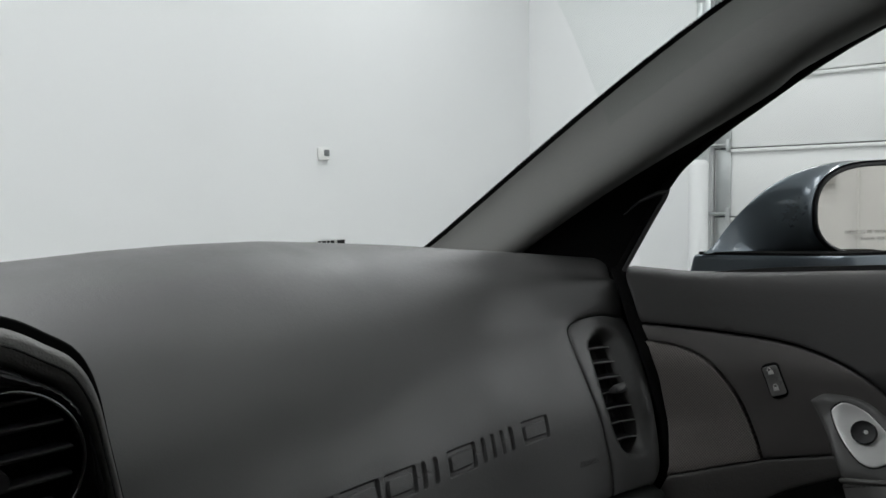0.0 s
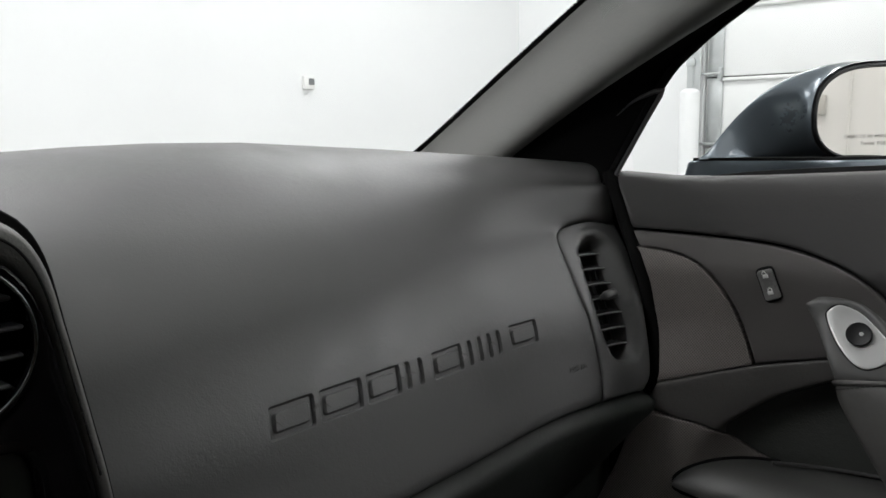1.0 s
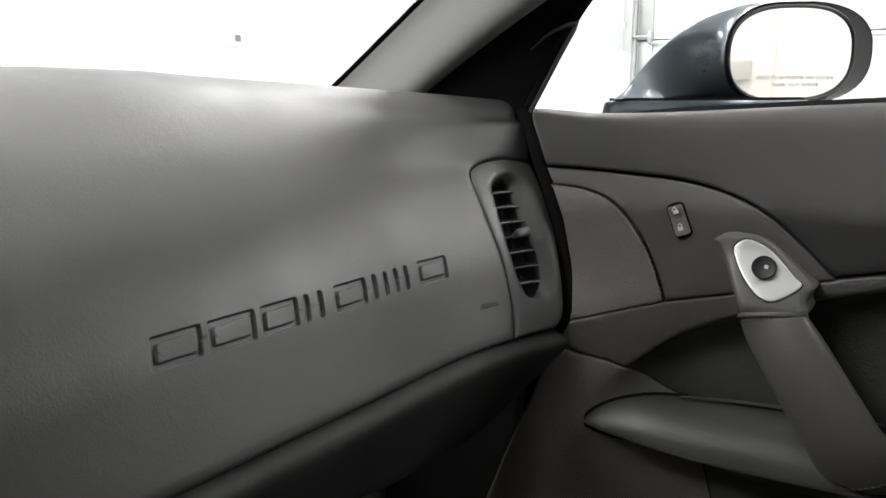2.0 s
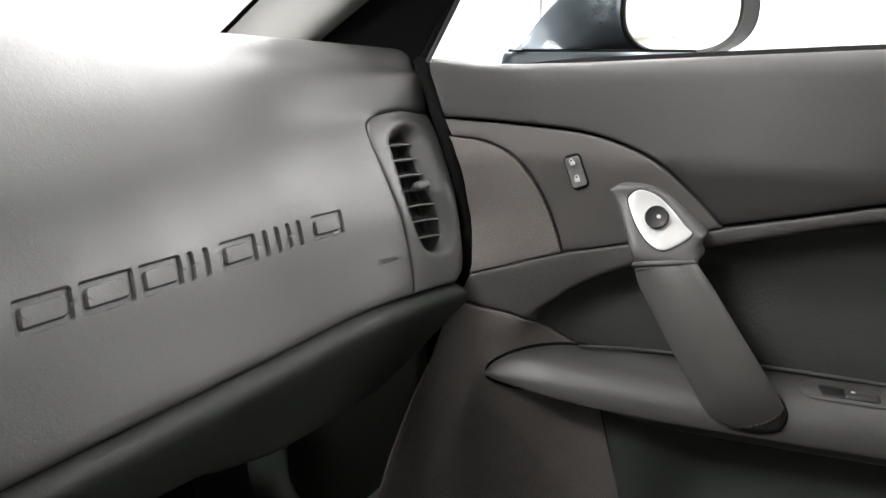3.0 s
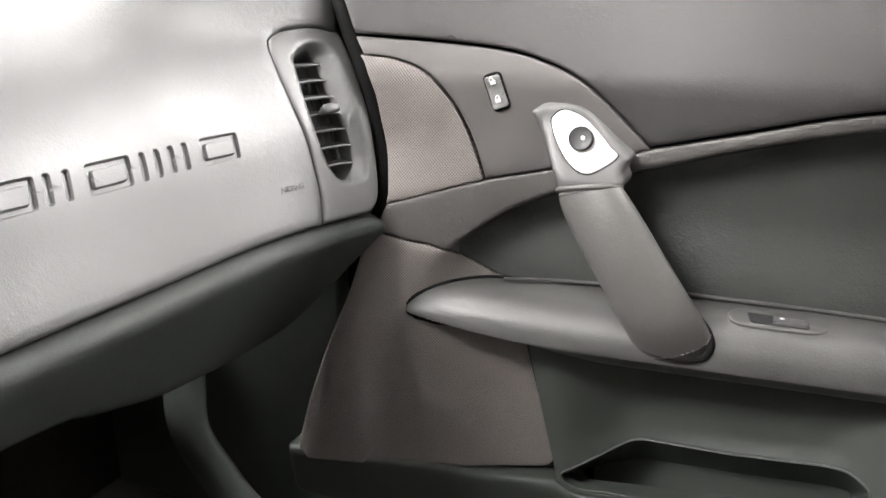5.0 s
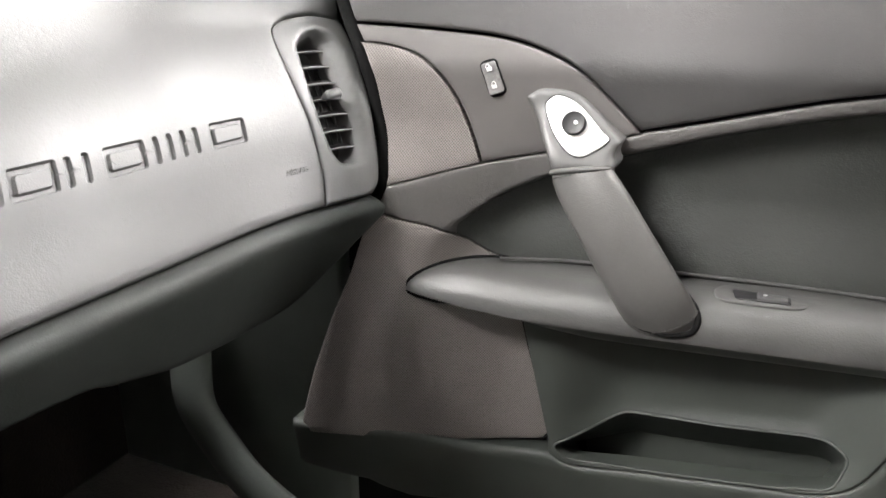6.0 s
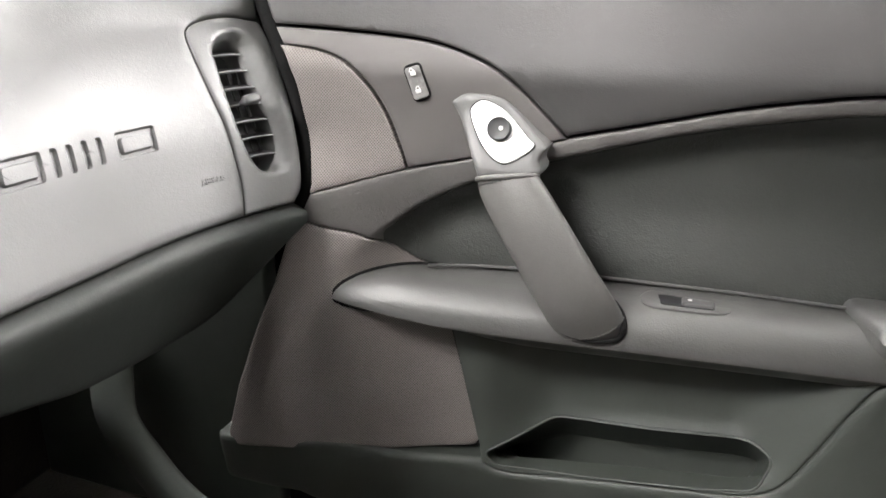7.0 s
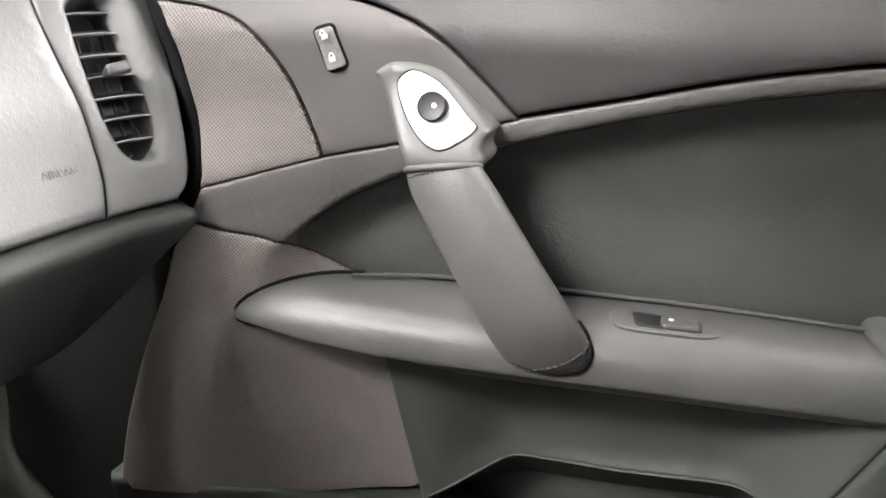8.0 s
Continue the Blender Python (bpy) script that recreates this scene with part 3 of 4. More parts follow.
# ---- centre stack ----
STACK = [(-0.06, 1.024), (0.10, 1.021), (0.165, 1.016), (0.203, 1.008), (0.228, 0.994), (0.2405, 0.985), (0.249, 0.972), (0.2545, 0.957), (0.259, 0.936), (0.2645, 0.908), (0.271, 0.873), (0.278, 0.832), (0.292, 0.72), (0.300, 0.55)]
STACK_Y = 0.452
stack_curve = curve(STACK, 6)
shell = [(x + 0.004, z + 0.004 * sm(0.93, 0.98, z)) for x, z in stack_curve] + [(-0.06, 0.55)]


def inset(loop, d):
    c = np.array(loop)
    t = np.roll(c, -1, axis=0) - np.roll(c, 1, axis=0)
    n = np.stack([t[:, 1], -t[:, 0]], 1) / np.linalg.norm(t, axis=1)[:, None]
    return [tuple(p) for p in c + n * d]


def stack_face(x, z, off=0.0):
    return (x, STACK_Y - off, z)


stack = thing("center_stack", (0.12, 0.5, 0.55), "centre stack with gloss black trim and a stitched leather hood", "center stack")
inner = [(x - 0.007 * sm(0.0, 0.2, x), z - 0.012 * sm(0.93, 1.0, z)) for x, z in stack_curve] + [(-0.05, 0.56)]
hood = part("hood", patch(shell, stack_face, 0.02, 0.012, 0.013, 0.30, holes=[inner], step=0.008), HOOD, stack, "charcoal leather hood with dark stitching")
part("gasket", patch([(x + 0.008, z + 0.009 * sm(0.93, 0.98, z)) for x, z in stack_curve] + [(-0.06, 0.55)], stack_face, 0.03, 0.003, 0.002, 0.28, lift=-0.016), SEAL, stack, "black gap round the hood")
stitches = [box((-0.0035, -0.0006, -0.0007), (0.0035, 0.0006, 0.0007), 0.0004, 1) for _ in range(46)]
for k, st in enumerate(stitches):
    i = 12 + k * (len(stack_curve) - 26) / 46
    a, b = Vector(stack_curve[int(i)]), Vector(stack_curve[int(i) + 1])
    p, d = a.lerp(b, i % 1), b - a
    n = Vector((d.y, -d.x)).normalized()
    st.transform(Matrix.Translation((p.x + n.x * 0.0035, STACK_Y + 0.0012, p.y + n.y * 0.0035)) @ Matrix.Rotation(-math.atan2(d.y, d.x), 4, "Y"))
part("stitching", merge(*stitches), THREAD, hood)
vent_hole = [(0.200 + 0.043 * math.cos(a), 0.937 + 0.0425 * math.sin(a)) for a in (2 * math.pi * k / 48 for k in range(48))]
screen_hole = rounded([(0.02, 0.70), (0.248, 0.70), (0.236, 0.876), (0.02, 0.876)], 0.014)
fascia = part("fascia", patch(inner, stack_face, 0.02, 0.007, 0.006, 0.02, lift=0.001, holes=[vent_hole, screen_hole], step=0.006), GLOSS, stack, "gloss black fascia")
part("screen", patch(screen_hole, stack_face, 0.03, 0.003, 0.001, 0.004, lift=-0.006), SCREEN, fascia, "dark unlit display")
ring_line = [stack_face(x, z, 0.001) for x, z in vent_hole]
part("vent_ring", tube(ring_line + ring_line[:2], 0.0011, 8), CHROME, fascia, "thin bright ring")
part("vent_duct", box((0.02, STACK_Y + 0.045, 0.88), (0.25, STACK_Y + 0.05, 0.995)), BLACK, fascia)
for z in (0.911, 0.926, 0.941, 0.957, 0.972):
    x0, x1 = span(vent_hole, z)
    b = box((x0 + 0.001, STACK_Y + 0.004, z - 0.0013), (x1 - 0.003, STACK_Y + 0.03, z + 0.0013), 0.0011, 2)
    slat = part("slat", b, VANE, fascia)
    # thin lighter tube as a painted highlight on the slat
    part("slat_glint", tube([(x0 + 0.002, STACK_Y + 0.0035, z), (x1 - 0.004, STACK_Y + 0.0035, z)], 0.0012, 6), GLINT, slat, "front edge highlight, painted lighter grey")
part("vent_knob", tube([(0.196, STACK_Y + 0.006, 0.934), (0.196, STACK_Y - 0.006, 0.934)], [0.0065, 0.0055], 16), VANE, fascia)

# ---- pillar, windscreen, roof ----
pillar_edge = curve([(0.934, 0.83, 0.981), (0.919, 0.767, 1.009), (0.873, 0.30, 1.2885), (0.828, -0.1, 1.416)], 10)
window_edge = curve([(0.95, 0.50, 0.955), (0.95, 0.478, 0.991), (0.95, 0.418, 1.092), (0.95, 0.381, 1.1305), (0.95, 0.317, 1.176), (0.95, 0.183, 1.254), (0.92, -0.1, 1.36)], 5)


def along(line, u):
    i = min(int(u * (len(line) - 1)), len(line) - 2)
    return Vector(line[i]).lerp(Vector(line[i + 1]), u * (len(line) - 1) - i)


pillar = thing("windshield_pillar", (0.93, 0.7, 0.99), "grey cloth-textured windshield pillar trim with a black seal", "pillar trim")
trim_edge = curve([(0.885, 0.64, 0.965), (0.90, 0.603, 1.000), (0.90, 0.466, 1.085), (0.90, 0.288, 1.180), (0.90, 0.218, 1.222), (0.87, -0.1, 1.35)], 6)


def pillar_skin(line_a, line_b, bulge, back_a, back_b, steps=14, lean=1.5):
    rings = []
    for k in range(31):
        u = k / 30
        a, b = along(line_a, u), along(line_b, u)
        out = Vector((-0.62, -0.62, -0.2))
        ring = [a + (b - a) * (j / steps) + out * bulge * math.sin(math.pi * (j / steps) ** lean) for j in range(steps + 1)]
        rings.append(ring + [b + back_b, a + back_a])
    return smooth(loft(rings), 50)


part("trim", pillar_skin(pillar_edge, trim_edge, 0.042, Vector((0.04, 0.010, 0.0)), Vector((0.04, 0.03, 0.0))), PILLAR, pillar)
inner_edge = [tuple(Vector(p) + Vector((0.002, 0.024, 0.010))) for p in trim_edge]
# Rubber seal plus the trim's shaded side, whose shade is painted black.
part("shaded_trim_and_seal", pillar_skin(inner_edge, window_edge, 0.0, Vector((0.04, 0.03, 0.0)), Vector((0.03, 0.02, 0.0))), SEAL, pillar, "black rubber door seal and the trim's shaded side, painted black")
lip_line = [along(window_edge, u / 30) + Vector((-0.002, -0.004, 0)) for u in range(31)]
part("seal_lip", tube(lip_line, 0.005, 10), SEAL, pillar)
sail = [along(window_edge, 0.16 + 0.165 * k / 14) + Vector((-0.006, -0.010, -0.004)) for k in range(15)]
sail += curve([sail[-1] + Vector((-0.003, 0.010, -0.001)), sail[-1] + Vector((-0.009, 0.032, -0.011)), sail[-1] + Vector((-0.014, 0.052, -0.028))], 5)
part("sail_trim", tube(sail, [0.0030 - 0.0022 * sm(14, len(sail) - 1, k) for k in range(len(sail))], 8), VANE, pillar, "dark grey edge of the sail trim")

screen_glass = thing("windshield", (0.25, 0.9, 1.0), "clear raked windshield with a black dotted border", "windshield")
MIDDLE = 0.20
rows = []
for k in range(9):
    a = along(pillar_edge, 0.04 + 0.8 * k / 8) + Vector((0.006, 0.012, 0.004))
    row = []
    for j in range(13):
        v = j / 12
        x = a.x + (2 * MIDDLE - 2 * a.x) * v
        row.append((x, a.y + 0.16 * math.sin(math.pi * v), a.z + 0.02 * math.sin(math.pi * v)))
    rows.append(row)
pane = part("pane", smooth(loft(rows, closed=False)), GLASS, screen_glass)
pane.visible_shadow = False
frit = []
for k in range(0, 240):
    p = along(pillar_edge, 0.05 + 0.7 * k / 240) + Vector((-0.001, 0.005, 0.004))
    q = along(pillar_edge, 0.05 + 0.7 * (k + 0.55) / 240) + Vector((-0.001, 0.005, 0.004))
    side = Vector((-0.0017, 0.0008, 0))
    b = bmesh.new()
    b.faces.new([b.verts.new(w) for w in (p, q, q + side, p + side)])
    frit.append(b)
band = loft([[along(pillar_edge, 0.03 + 0.8 * k / 30) + o for o in (Vector((0.030, 0.005, 0.004)), Vector((-0.001, 0.005, 0.004)))] for k in range(31)], closed=False)
part("border", merge(band, *frit), SEAL, screen_glass, "black dotted ceramic border")
sticker = thing("vin_sticker", (0.80, 0.85, 1.02), "small white label with dark bars at the windshield foot", "label")
part("paper", box((0.775, 0.862, 1.012), (0.833, 0.8625, 1.021)), WHITE, sticker)
part("bars", merge(*[box((x, 0.8605, 1.0135), (x + w, 0.8615, 1.0195)) for x, w in ((0.779, 0.004), (0.786, 0.007), (0.796, 0.004), (0.803, 0.006), (0.816, 0.014))]), BLACK, sticker)

roof = thing("car_roof", (0.2, -0.3, 1.42), "dark roof panel with grey headliner", "car roof")
part("headliner", box((-0.52, -1.0, 1.40), (0.88, 0.0, 1.43), 0.012), PILLAR, roof)
part("skin", box((-0.55, -1.02, 1.432), (0.91, 0.03, 1.45), 0.008), PAINT, roof)
# Unseen header, added and drawn forward to shade the lower dash.
header = [[(x, -0.01, 1.402), (x, 0.06, 1.388), (x, 0.13, 1.358), (x, 0.205, 1.318), (x, 0.212, 1.325), (x, 0.13, 1.378), (x, 0.06, 1.408), (x, -0.01, 1.428)] for x in (-0.48, -0.1, 0.3, 0.7, 0.845)]
part("header_light_block", smooth(loft(header), 50), PILLAR, roof, "unseen grey header over the windshield, added to shade the lower dash")
# Unseen walls added behind and on the driver's side to hold light back.
light_block = thing("cabin_light_block", (0.2, -0.58, 0.24), "unseen dark carpeted walls, added to close the cabin and block light", "car body")
part("panel", box((-0.56, -0.60, 0.236), (1.05, -0.56, 1.399), 0.01), CARPET, light_block)
part("side_light_block", box((-0.60, -0.60, 0.236), (-0.562, -0.30, 1.399), 0.01), CARPET, light_block)
part("low_side_light_block", box((-0.60, -0.298, 0.236), (-0.562, 0.95, 1.26), 0.01), CARPET, light_block)
cabin_floor = thing("footwell_carpet", (0.55, 0.3, 0.22), "dark brown footwell carpet", "carpet")
part("carpet_floor", box((-0.56, -1.0, 0.20), (1.04, 1.0, 0.235), 0.008), CARPET, cabin_floor)
part("carpet_front", box((-0.56, 0.90, 0.236), (1.04, 0.95, 0.96), 0.008), CARPET, cabin_floor)
tunnel = thing("centre_tunnel", (0.1, 0.2, 0.22), "dark plastic centre tunnel", "console")
part("shell", box((-0.12, -0.95, 0.236), (0.19, 0.70, 0.54), 0.03, 4), SHADED_KNEE, tunnel)
kick = thing("kick_panel", (0.95, 0.62, 0.3), "green-grey plastic kick panel with a curved fin, colour brightened for missing light", "kick panel")
part("panel", box((0.935, 0.478, 0.236), (0.965, 0.90, 0.93), 0.006), BRIGHT_FIN, kick)
fin_path = curve([(0.90, 0.715, 0.60), (0.888, 0.695, 0.50), (0.874, 0.683, 0.42), (0.880, 0.650, 0.355), (0.882, 0.600, 0.300), (0.885, 0.52, 0.255), (0.89, 0.42, 0.236)], 6)
part("fin", tube(fin_path, 0.034, 16, 0.5), BRIGHT_FIN, kick, "curved green-grey trim fin, colour brightened for missing light")
# ---- the passenger door ----
def door_x(y, z):
    x = 0.988 - 0.75 * max(0.0, y - 0.1) ** 2 + 0.03 * max(0.0, 0.1 - y)
    x += 0.45 * max(0.0, z - 0.88)
    return x - 0.02 * sm(0.27, 0.39, y) * sm(0.82, 0.74, z)


def door(y, z, off=0.0):
    return (door_x(y, z) - off, y, z)


car_door = thing("car_door", (1.0, 0.0, 0.28), "charcoal passenger door with leather insert, armrest and grab handle", "car door")
ARC = curve([(0.436, 0.9225), (0.362, 0.9165), (0.287, 0.908), (0.237, 0.894), (0.199, 0.8755), (0.163, 0.845), (0.131, 0.8135)], 6)
TRIM = curve([(0.131, 0.8135), (0.047, 0.833), (-0.032, 0.852), (-0.105, 0.865), (-0.16, 0.872), (-0.30, 0.884), (-0.52, 0.89)], 5)
FRONT = curve([(0.469, 0.988), (0.453, 0.957), (0.437, 0.923), (0.4255, 0.901), (0.411, 0.868), (0.403, 0.827), (0.396, 0.79), (0.391, 0.75), (0.396, 0.732), (0.405, 0.7165)], 5)
BELT = curve([(0.471, 0.9885), (0.435, 0.985), (0.40, 0.9825), (0.313, 0.9845), (0.192, 0.9905), (0.0, 0.9995), (-0.25, 1.009), (-0.52, 1.012)], 6)
GAP = 0.0018


def shift(line, dy, dz):
    return [(y + dy, z + dz) for y, z in line]


def upper_face(y, z, off=0.0):
    """The soft upper panel: it rolls outwards at the belt."""
    edge = float(np.interp(-y, [-p[0] for p in BELT], [p[1] for p in BELT]))
    r = 0.022
    k = max(0.0, 1 - (edge - z) / r)
    return (door_x(y, z) - off + 0.020 * (1 - math.sqrt(max(0.0, 1 - min(1, k) ** 2))), y, z)


upper_line = BELT + [(-0.52, 0.892)] + shift(TRIM, 0, GAP)[::-1] + shift(ARC, GAP * 0.4, GAP)[::-1] + [p for p in FRONT if p[1] > 0.925][::-1]
part("upper_trim", patch(upper_line, upper_face, 0.014, 0.004, 0.004, 0.02), UPPER, car_door)

TWEETER = curve([(0.4275, 0.9015), (0.392, 0.896), (0.361, 0.8825), (0.339, 0.859), (0.322, 0.830), (0.308, 0.794), (0.301, 0.771)], 5)
STRIP_TOP = curve([(0.393, 0.746), (0.343, 0.7595), (0.299, 0.7705), (0.234, 0.784), (0.165, 0.801), (0.131, 0.811)], 5)
tweeter_line = TWEETER + [p for p in STRIP_TOP if 0.302 < p[0]][::-1] + [p for p in FRONT if 0.75 < p[1] < 0.90][::-1]
part("tweeter_grille", patch(shift(tweeter_line, 0.0006, 0.0008), door, 0.01, 0.003, 0.0025, 0.012, lift=0.0005), GRILLE, car_door, "fine dimpled plastic speaker grille")
switch_line = shift(ARC, -GAP * 0.4, -GAP) + [p for p in shift(STRIP_TOP, 0, GAP) if p[0] < 0.297][::-1] + shift(TWEETER, -0.0022, 0.0022)[::-1]
part("switch_panel", patch(switch_line, door, 0.012, 0.003, 0.0025, 0.012), PANEL, car_door, "smooth dark plastic switch panel")

CREASE_LINE = curve([(0.150, 0.789), (0.185, 0.779), (0.22, 0.765), (0.276, 0.739), (0.316, 0.710), (0.334, 0.695), (0.355, 0.675), (0.369, 0.648), (0.374, 0.62)], 5)
RIM = curve([(-0.52, 0.876), (-0.30, 0.870), (-0.16, 0.858), (-0.105, 0.851), (-0.032, 0.838), (0.047, 0.819), (0.105, 0.802), (0.150, 0.789)], 5)
SPEAKER_TOP = curve([(0.406, 0.7155), (0.380, 0.7062), (0.355, 0.6992), (0.3385, 0.6915), (0.324, 0.6822), (0.310, 0.6700), (0.297, 0.6610), (0.285, 0.6550), (0.272, 0.6510)], 4)
hollow_edge = RIM[:-1] + CREASE_LINE


def recess(y, z):
    """How far the door falls back inside the hollow behind the armrest."""
    d = float(away([(y, z)], hollow_edge, False)[0])
    near = min(range(len(hollow_edge)), key=lambda i: math.dist(hollow_edge[i], (y, z)))
    a, b = hollow_edge[max(0, near - 1)], hollow_edge[min(len(hollow_edge) - 1, near + 1)]
    inner = (b[0] - a[0]) * (z - a[1]) - (b[1] - a[1]) * (y - a[0]) < 0
    return 0.034 * (1 - (1 - min(1.0, d / 0.045)) ** 2) * (0.5 + 0.5 * sm(0.65, 0.75, z)) if inner else 0.0


def hollow(y, z, off=0.0):
    return (door_x(y, z) + recess(y, z) - off, y, z)


strip_line = STRIP_TOP + shift(TRIM, 0, -GAP) + [(-0.52, 0.874)] + shift(RIM, 0, -0.004) + [p for p in shift(CREASE_LINE, 0.0, -0.004) if p[1] > 0.70] + shift([p for p in SPEAKER_TOP if p[0] > 0.325], 0, GAP)[::-1] + [(0.40, 0.73)]
part("trim_strip", patch(strip_line, hollow, 0.005, 0.003, 0.0025, 0.02, step=0.004), STRIP, car_door, "grained vinyl strip round the hollow")
insert_line = [(-0.52, 0.62), (-0.52, 0.8735)] + shift(RIM, 0, -0.0042) + [p for p in shift(CREASE_LINE, 0.0, -0.0042) if p[1] > 0.698] + shift([p for p in SPEAKER_TOP if p[0] < 0.33], -0.001, GAP) + [(0.26, 0.62)]
part("recess_insert", patch(insert_line, hollow, 0.012, 0.003, 0.001, 0.01), LEATHER, car_door, "dark grained leather insert")

speaker_line = SPEAKER_TOP + curve([(0.258, 0.62), (0.245, 0.570), (0.231, 0.512), (0.2145, 0.445), (0.213, 0.432), (0.219, 0.4235), (0.232, 0.4195), (0.30, 0.4125), (0.374, 0.418), (0.45, 0.421), (0.518, 0.408)], 5) + [(0.516, 0.43), (0.493, 0.50), (0.462, 0.58), (0.436, 0.64), (0.420, 0.69)]


def speaker_face(y, z, off=0.0):
    return (door_x(y, z) + (recess(y, z) if z > 0.625 else 0) + 4.0 * max(0.0, y - 0.405) ** 2 - off, y, z)


part("speaker_grille", patch(speaker_line, speaker_face, 0.012, 0.004, 0.003, 0.014), GRILLE, car_door, "large dimpled plastic speaker grille")

seam = curve([(0.254, 0.605), (0.243, 0.560), (0.2295, 0.506), (0.2135, 0.445), (0.2115, 0.433), (0.217, 0.4225)], 4)
part("grille_gasket", tube([speaker_face(y, z, -0.0015) for y, z in seam], 0.0022, 8), SEAL, car_door, "black seam beside the speaker grille")

# lower tub with the map pocket
LIP = curve([(0.535, 0.4195), (0.511, 0.4235), (0.462, 0.4300), (0.411, 0.4330), (0.379, 0.4300), (0.345, 0.4225), (0.299, 0.4100), (0.23, 0.413), (0.205, 0.414), (0.178, 0.405), (0.101, 0.416), (-0.026, 0.433), (-0.09, 0.442), (-0.125, 0.462), (-0.150, 0.505), (-0.176, 0.56), (-0.20, 0.60), (-0.24, 0.64)], 5)
tub_lip = [p for p in LIP if p[0] < 0.206]


def tub(y, z, off=0.0):
    d = float(away([(y, z)], tub_lip, False)[0])
    return (0.960 + 0.050 * sm(-0.004, 0.07, d) * sm(0.215, 0.12, y) - off, y, z)


tub_line = [(0.2075, 0.436), (0.2105, 0.446), (0.227, 0.512), (0.241, 0.570), (0.253, 0.62)] + [(-0.22, 0.625)] + tub_lip[::-1][4:]
POCKET = rounded([(0.203, 0.428), (0.186, 0.412), (0.073, 0.424), (-0.052, 0.440), (-0.105, 0.452), (-0.118, 0.487), (-0.10, 0.492), (0.02, 0.478), (0.123, 0.470)], 0.012, 4)
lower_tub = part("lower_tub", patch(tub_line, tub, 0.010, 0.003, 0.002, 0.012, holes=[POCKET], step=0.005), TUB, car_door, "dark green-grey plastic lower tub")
cav = []
pocket_even = even(POCKET, 0.008)
for k in range(6):
    u = k / 5
    cav.append([Vector(tub(y, z, -0.001)).lerp(Vector((1.06, 0.045 + (y - 0.045) * 0.97, 0.385 + (z - 0.44) * 0.9)), u) for y, z in pocket_even])
part("map_pocket", smooth(loft(cav, (False, True))), TUB, lower_tub, "deep open map pocket")
rim_pts = [Vector(tub(y, z, 0.0005)) for y, z in pocket_even]
part("pocket_rim", tube(rim_pts + rim_pts[:1], 0.0016, 6), TUB, lower_tub)


def sill(y, z, off=0.0):
    edge = float(np.interp(-y, [-p[0] for p in LIP[:-4]], [p[1] for p in LIP[:-4]])) if y > -0.12 else 0.44
    d = max(0.0, edge - z)
    x = float(np.interp(y, SILL_Y, SILL_X))
    return (x + 0.18 * d - off, y, z)


SILL_Y, SILL_X = (-0.52, 0.20, 0.25, 0.299, 0.33, 0.353, 0.379, 0.411, 0.462, 0.511, 0.68), (0.958, 0.958, 0.953, 0.943, 0.930, 0.918, 0.904, 0.891, 0.884, 0.883, 0.890)
sill_line = LIP + [(-0.52, 0.66), (-0.52, 0.28), (0.2, 0.285), (0.38, 0.322), (0.43, 0.345), (0.535, 0.347)]
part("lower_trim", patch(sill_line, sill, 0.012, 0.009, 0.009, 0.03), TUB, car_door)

# armrest: a boat-shaped bar with a rounded nose
def arm_ring(y):
    """The armrest's section; it closes to a blunt nose at the front."""
    k = 1.0 if y < 0.285 else max(0.0004, 1 - ((y - 0.285) / 0.0875) ** 2) ** 0.38
    flank = 0.903 + 0.10 * max(0, 0.30 - y)
    top, low = 0.651 + 0.004 * sm(0.1, -0.1, y) + 0.004 * sm(0.2, 0.32, y), 0.580 + 0.019 * sm(0.14, 0.32, y)
    mid = 0.614 + 0.012 * sm(0.2, 0.36, y)
    shape = [(1.060, top + 0.006), (1.03, top + 0.003), (max(0.99, flank + 0.060), top), (flank + 0.050, top - 0.0006), (flank + 0.030, top - 0.0028), (flank + 0.013, top - 0.011), (flank + 0.003, top - 0.025),
             (flank, mid - 0.006), (flank + 0.006, low + 0.024), (flank + 0.022, low + 0.009), (flank + 0.045, low + 0.002), (1.02, low), (1.060, low)]
    return [(x if x > 0.99 else 0.99 - (0.99 - x) * k - (1 - k) * 0.082, y, mid + (z - mid) * k) for x, z in curve(shape, 4)]


stations = [0.285 + 0.0874 * math.sin(a * math.pi / 28) for a in range(14, 0, -1)] + [0.28 - 0.04 * k for k in range(21)]
armrest = part("armrest", smooth(loft([arm_ring(y) for y in stations], (True, True)), 60), ARMREST, car_door, "padded grained armrest with a rounded nose")


def contact(y, upper):
    """Where the armrest's skin meets the grille behind it."""
    ring = arm_ring(y)
    branch = ring[:len(ring) // 2] if upper else ring[len(ring) // 2:]
    x, y, z = min(branch, key=lambda q: abs(q[0] - speaker_face(q[1], q[2])[0]))
    return (speaker_face(y, z)[0] - 0.001, y, z + (0.001 if upper else -0.001))


nose_ys = [0.272 + 0.1003 * math.sin(math.pi / 2 * k / 16) for k in range(17)]
nose_line = [contact(y, True) for y in nose_ys] + [contact(y, False) for y in nose_ys[::-1]]
part("armrest_gasket", tube(nose_line, 0.0021, 8), SEAL, car_door, "black seam round the armrest's nose")
part("armrest_bead", tube(curve([(0.962, 0.276, 0.6590), (0.983, 0.235, 0.6570), (0.998, 0.18, 0.6560), (1.003, 0.09, 0.6570), (1.008, -0.05, 0.6580), (1.008, -0.165, 0.6580)], 6), 0.0022, 8), ARMREST, armrest, "thin welt along the armrest's rear edge")
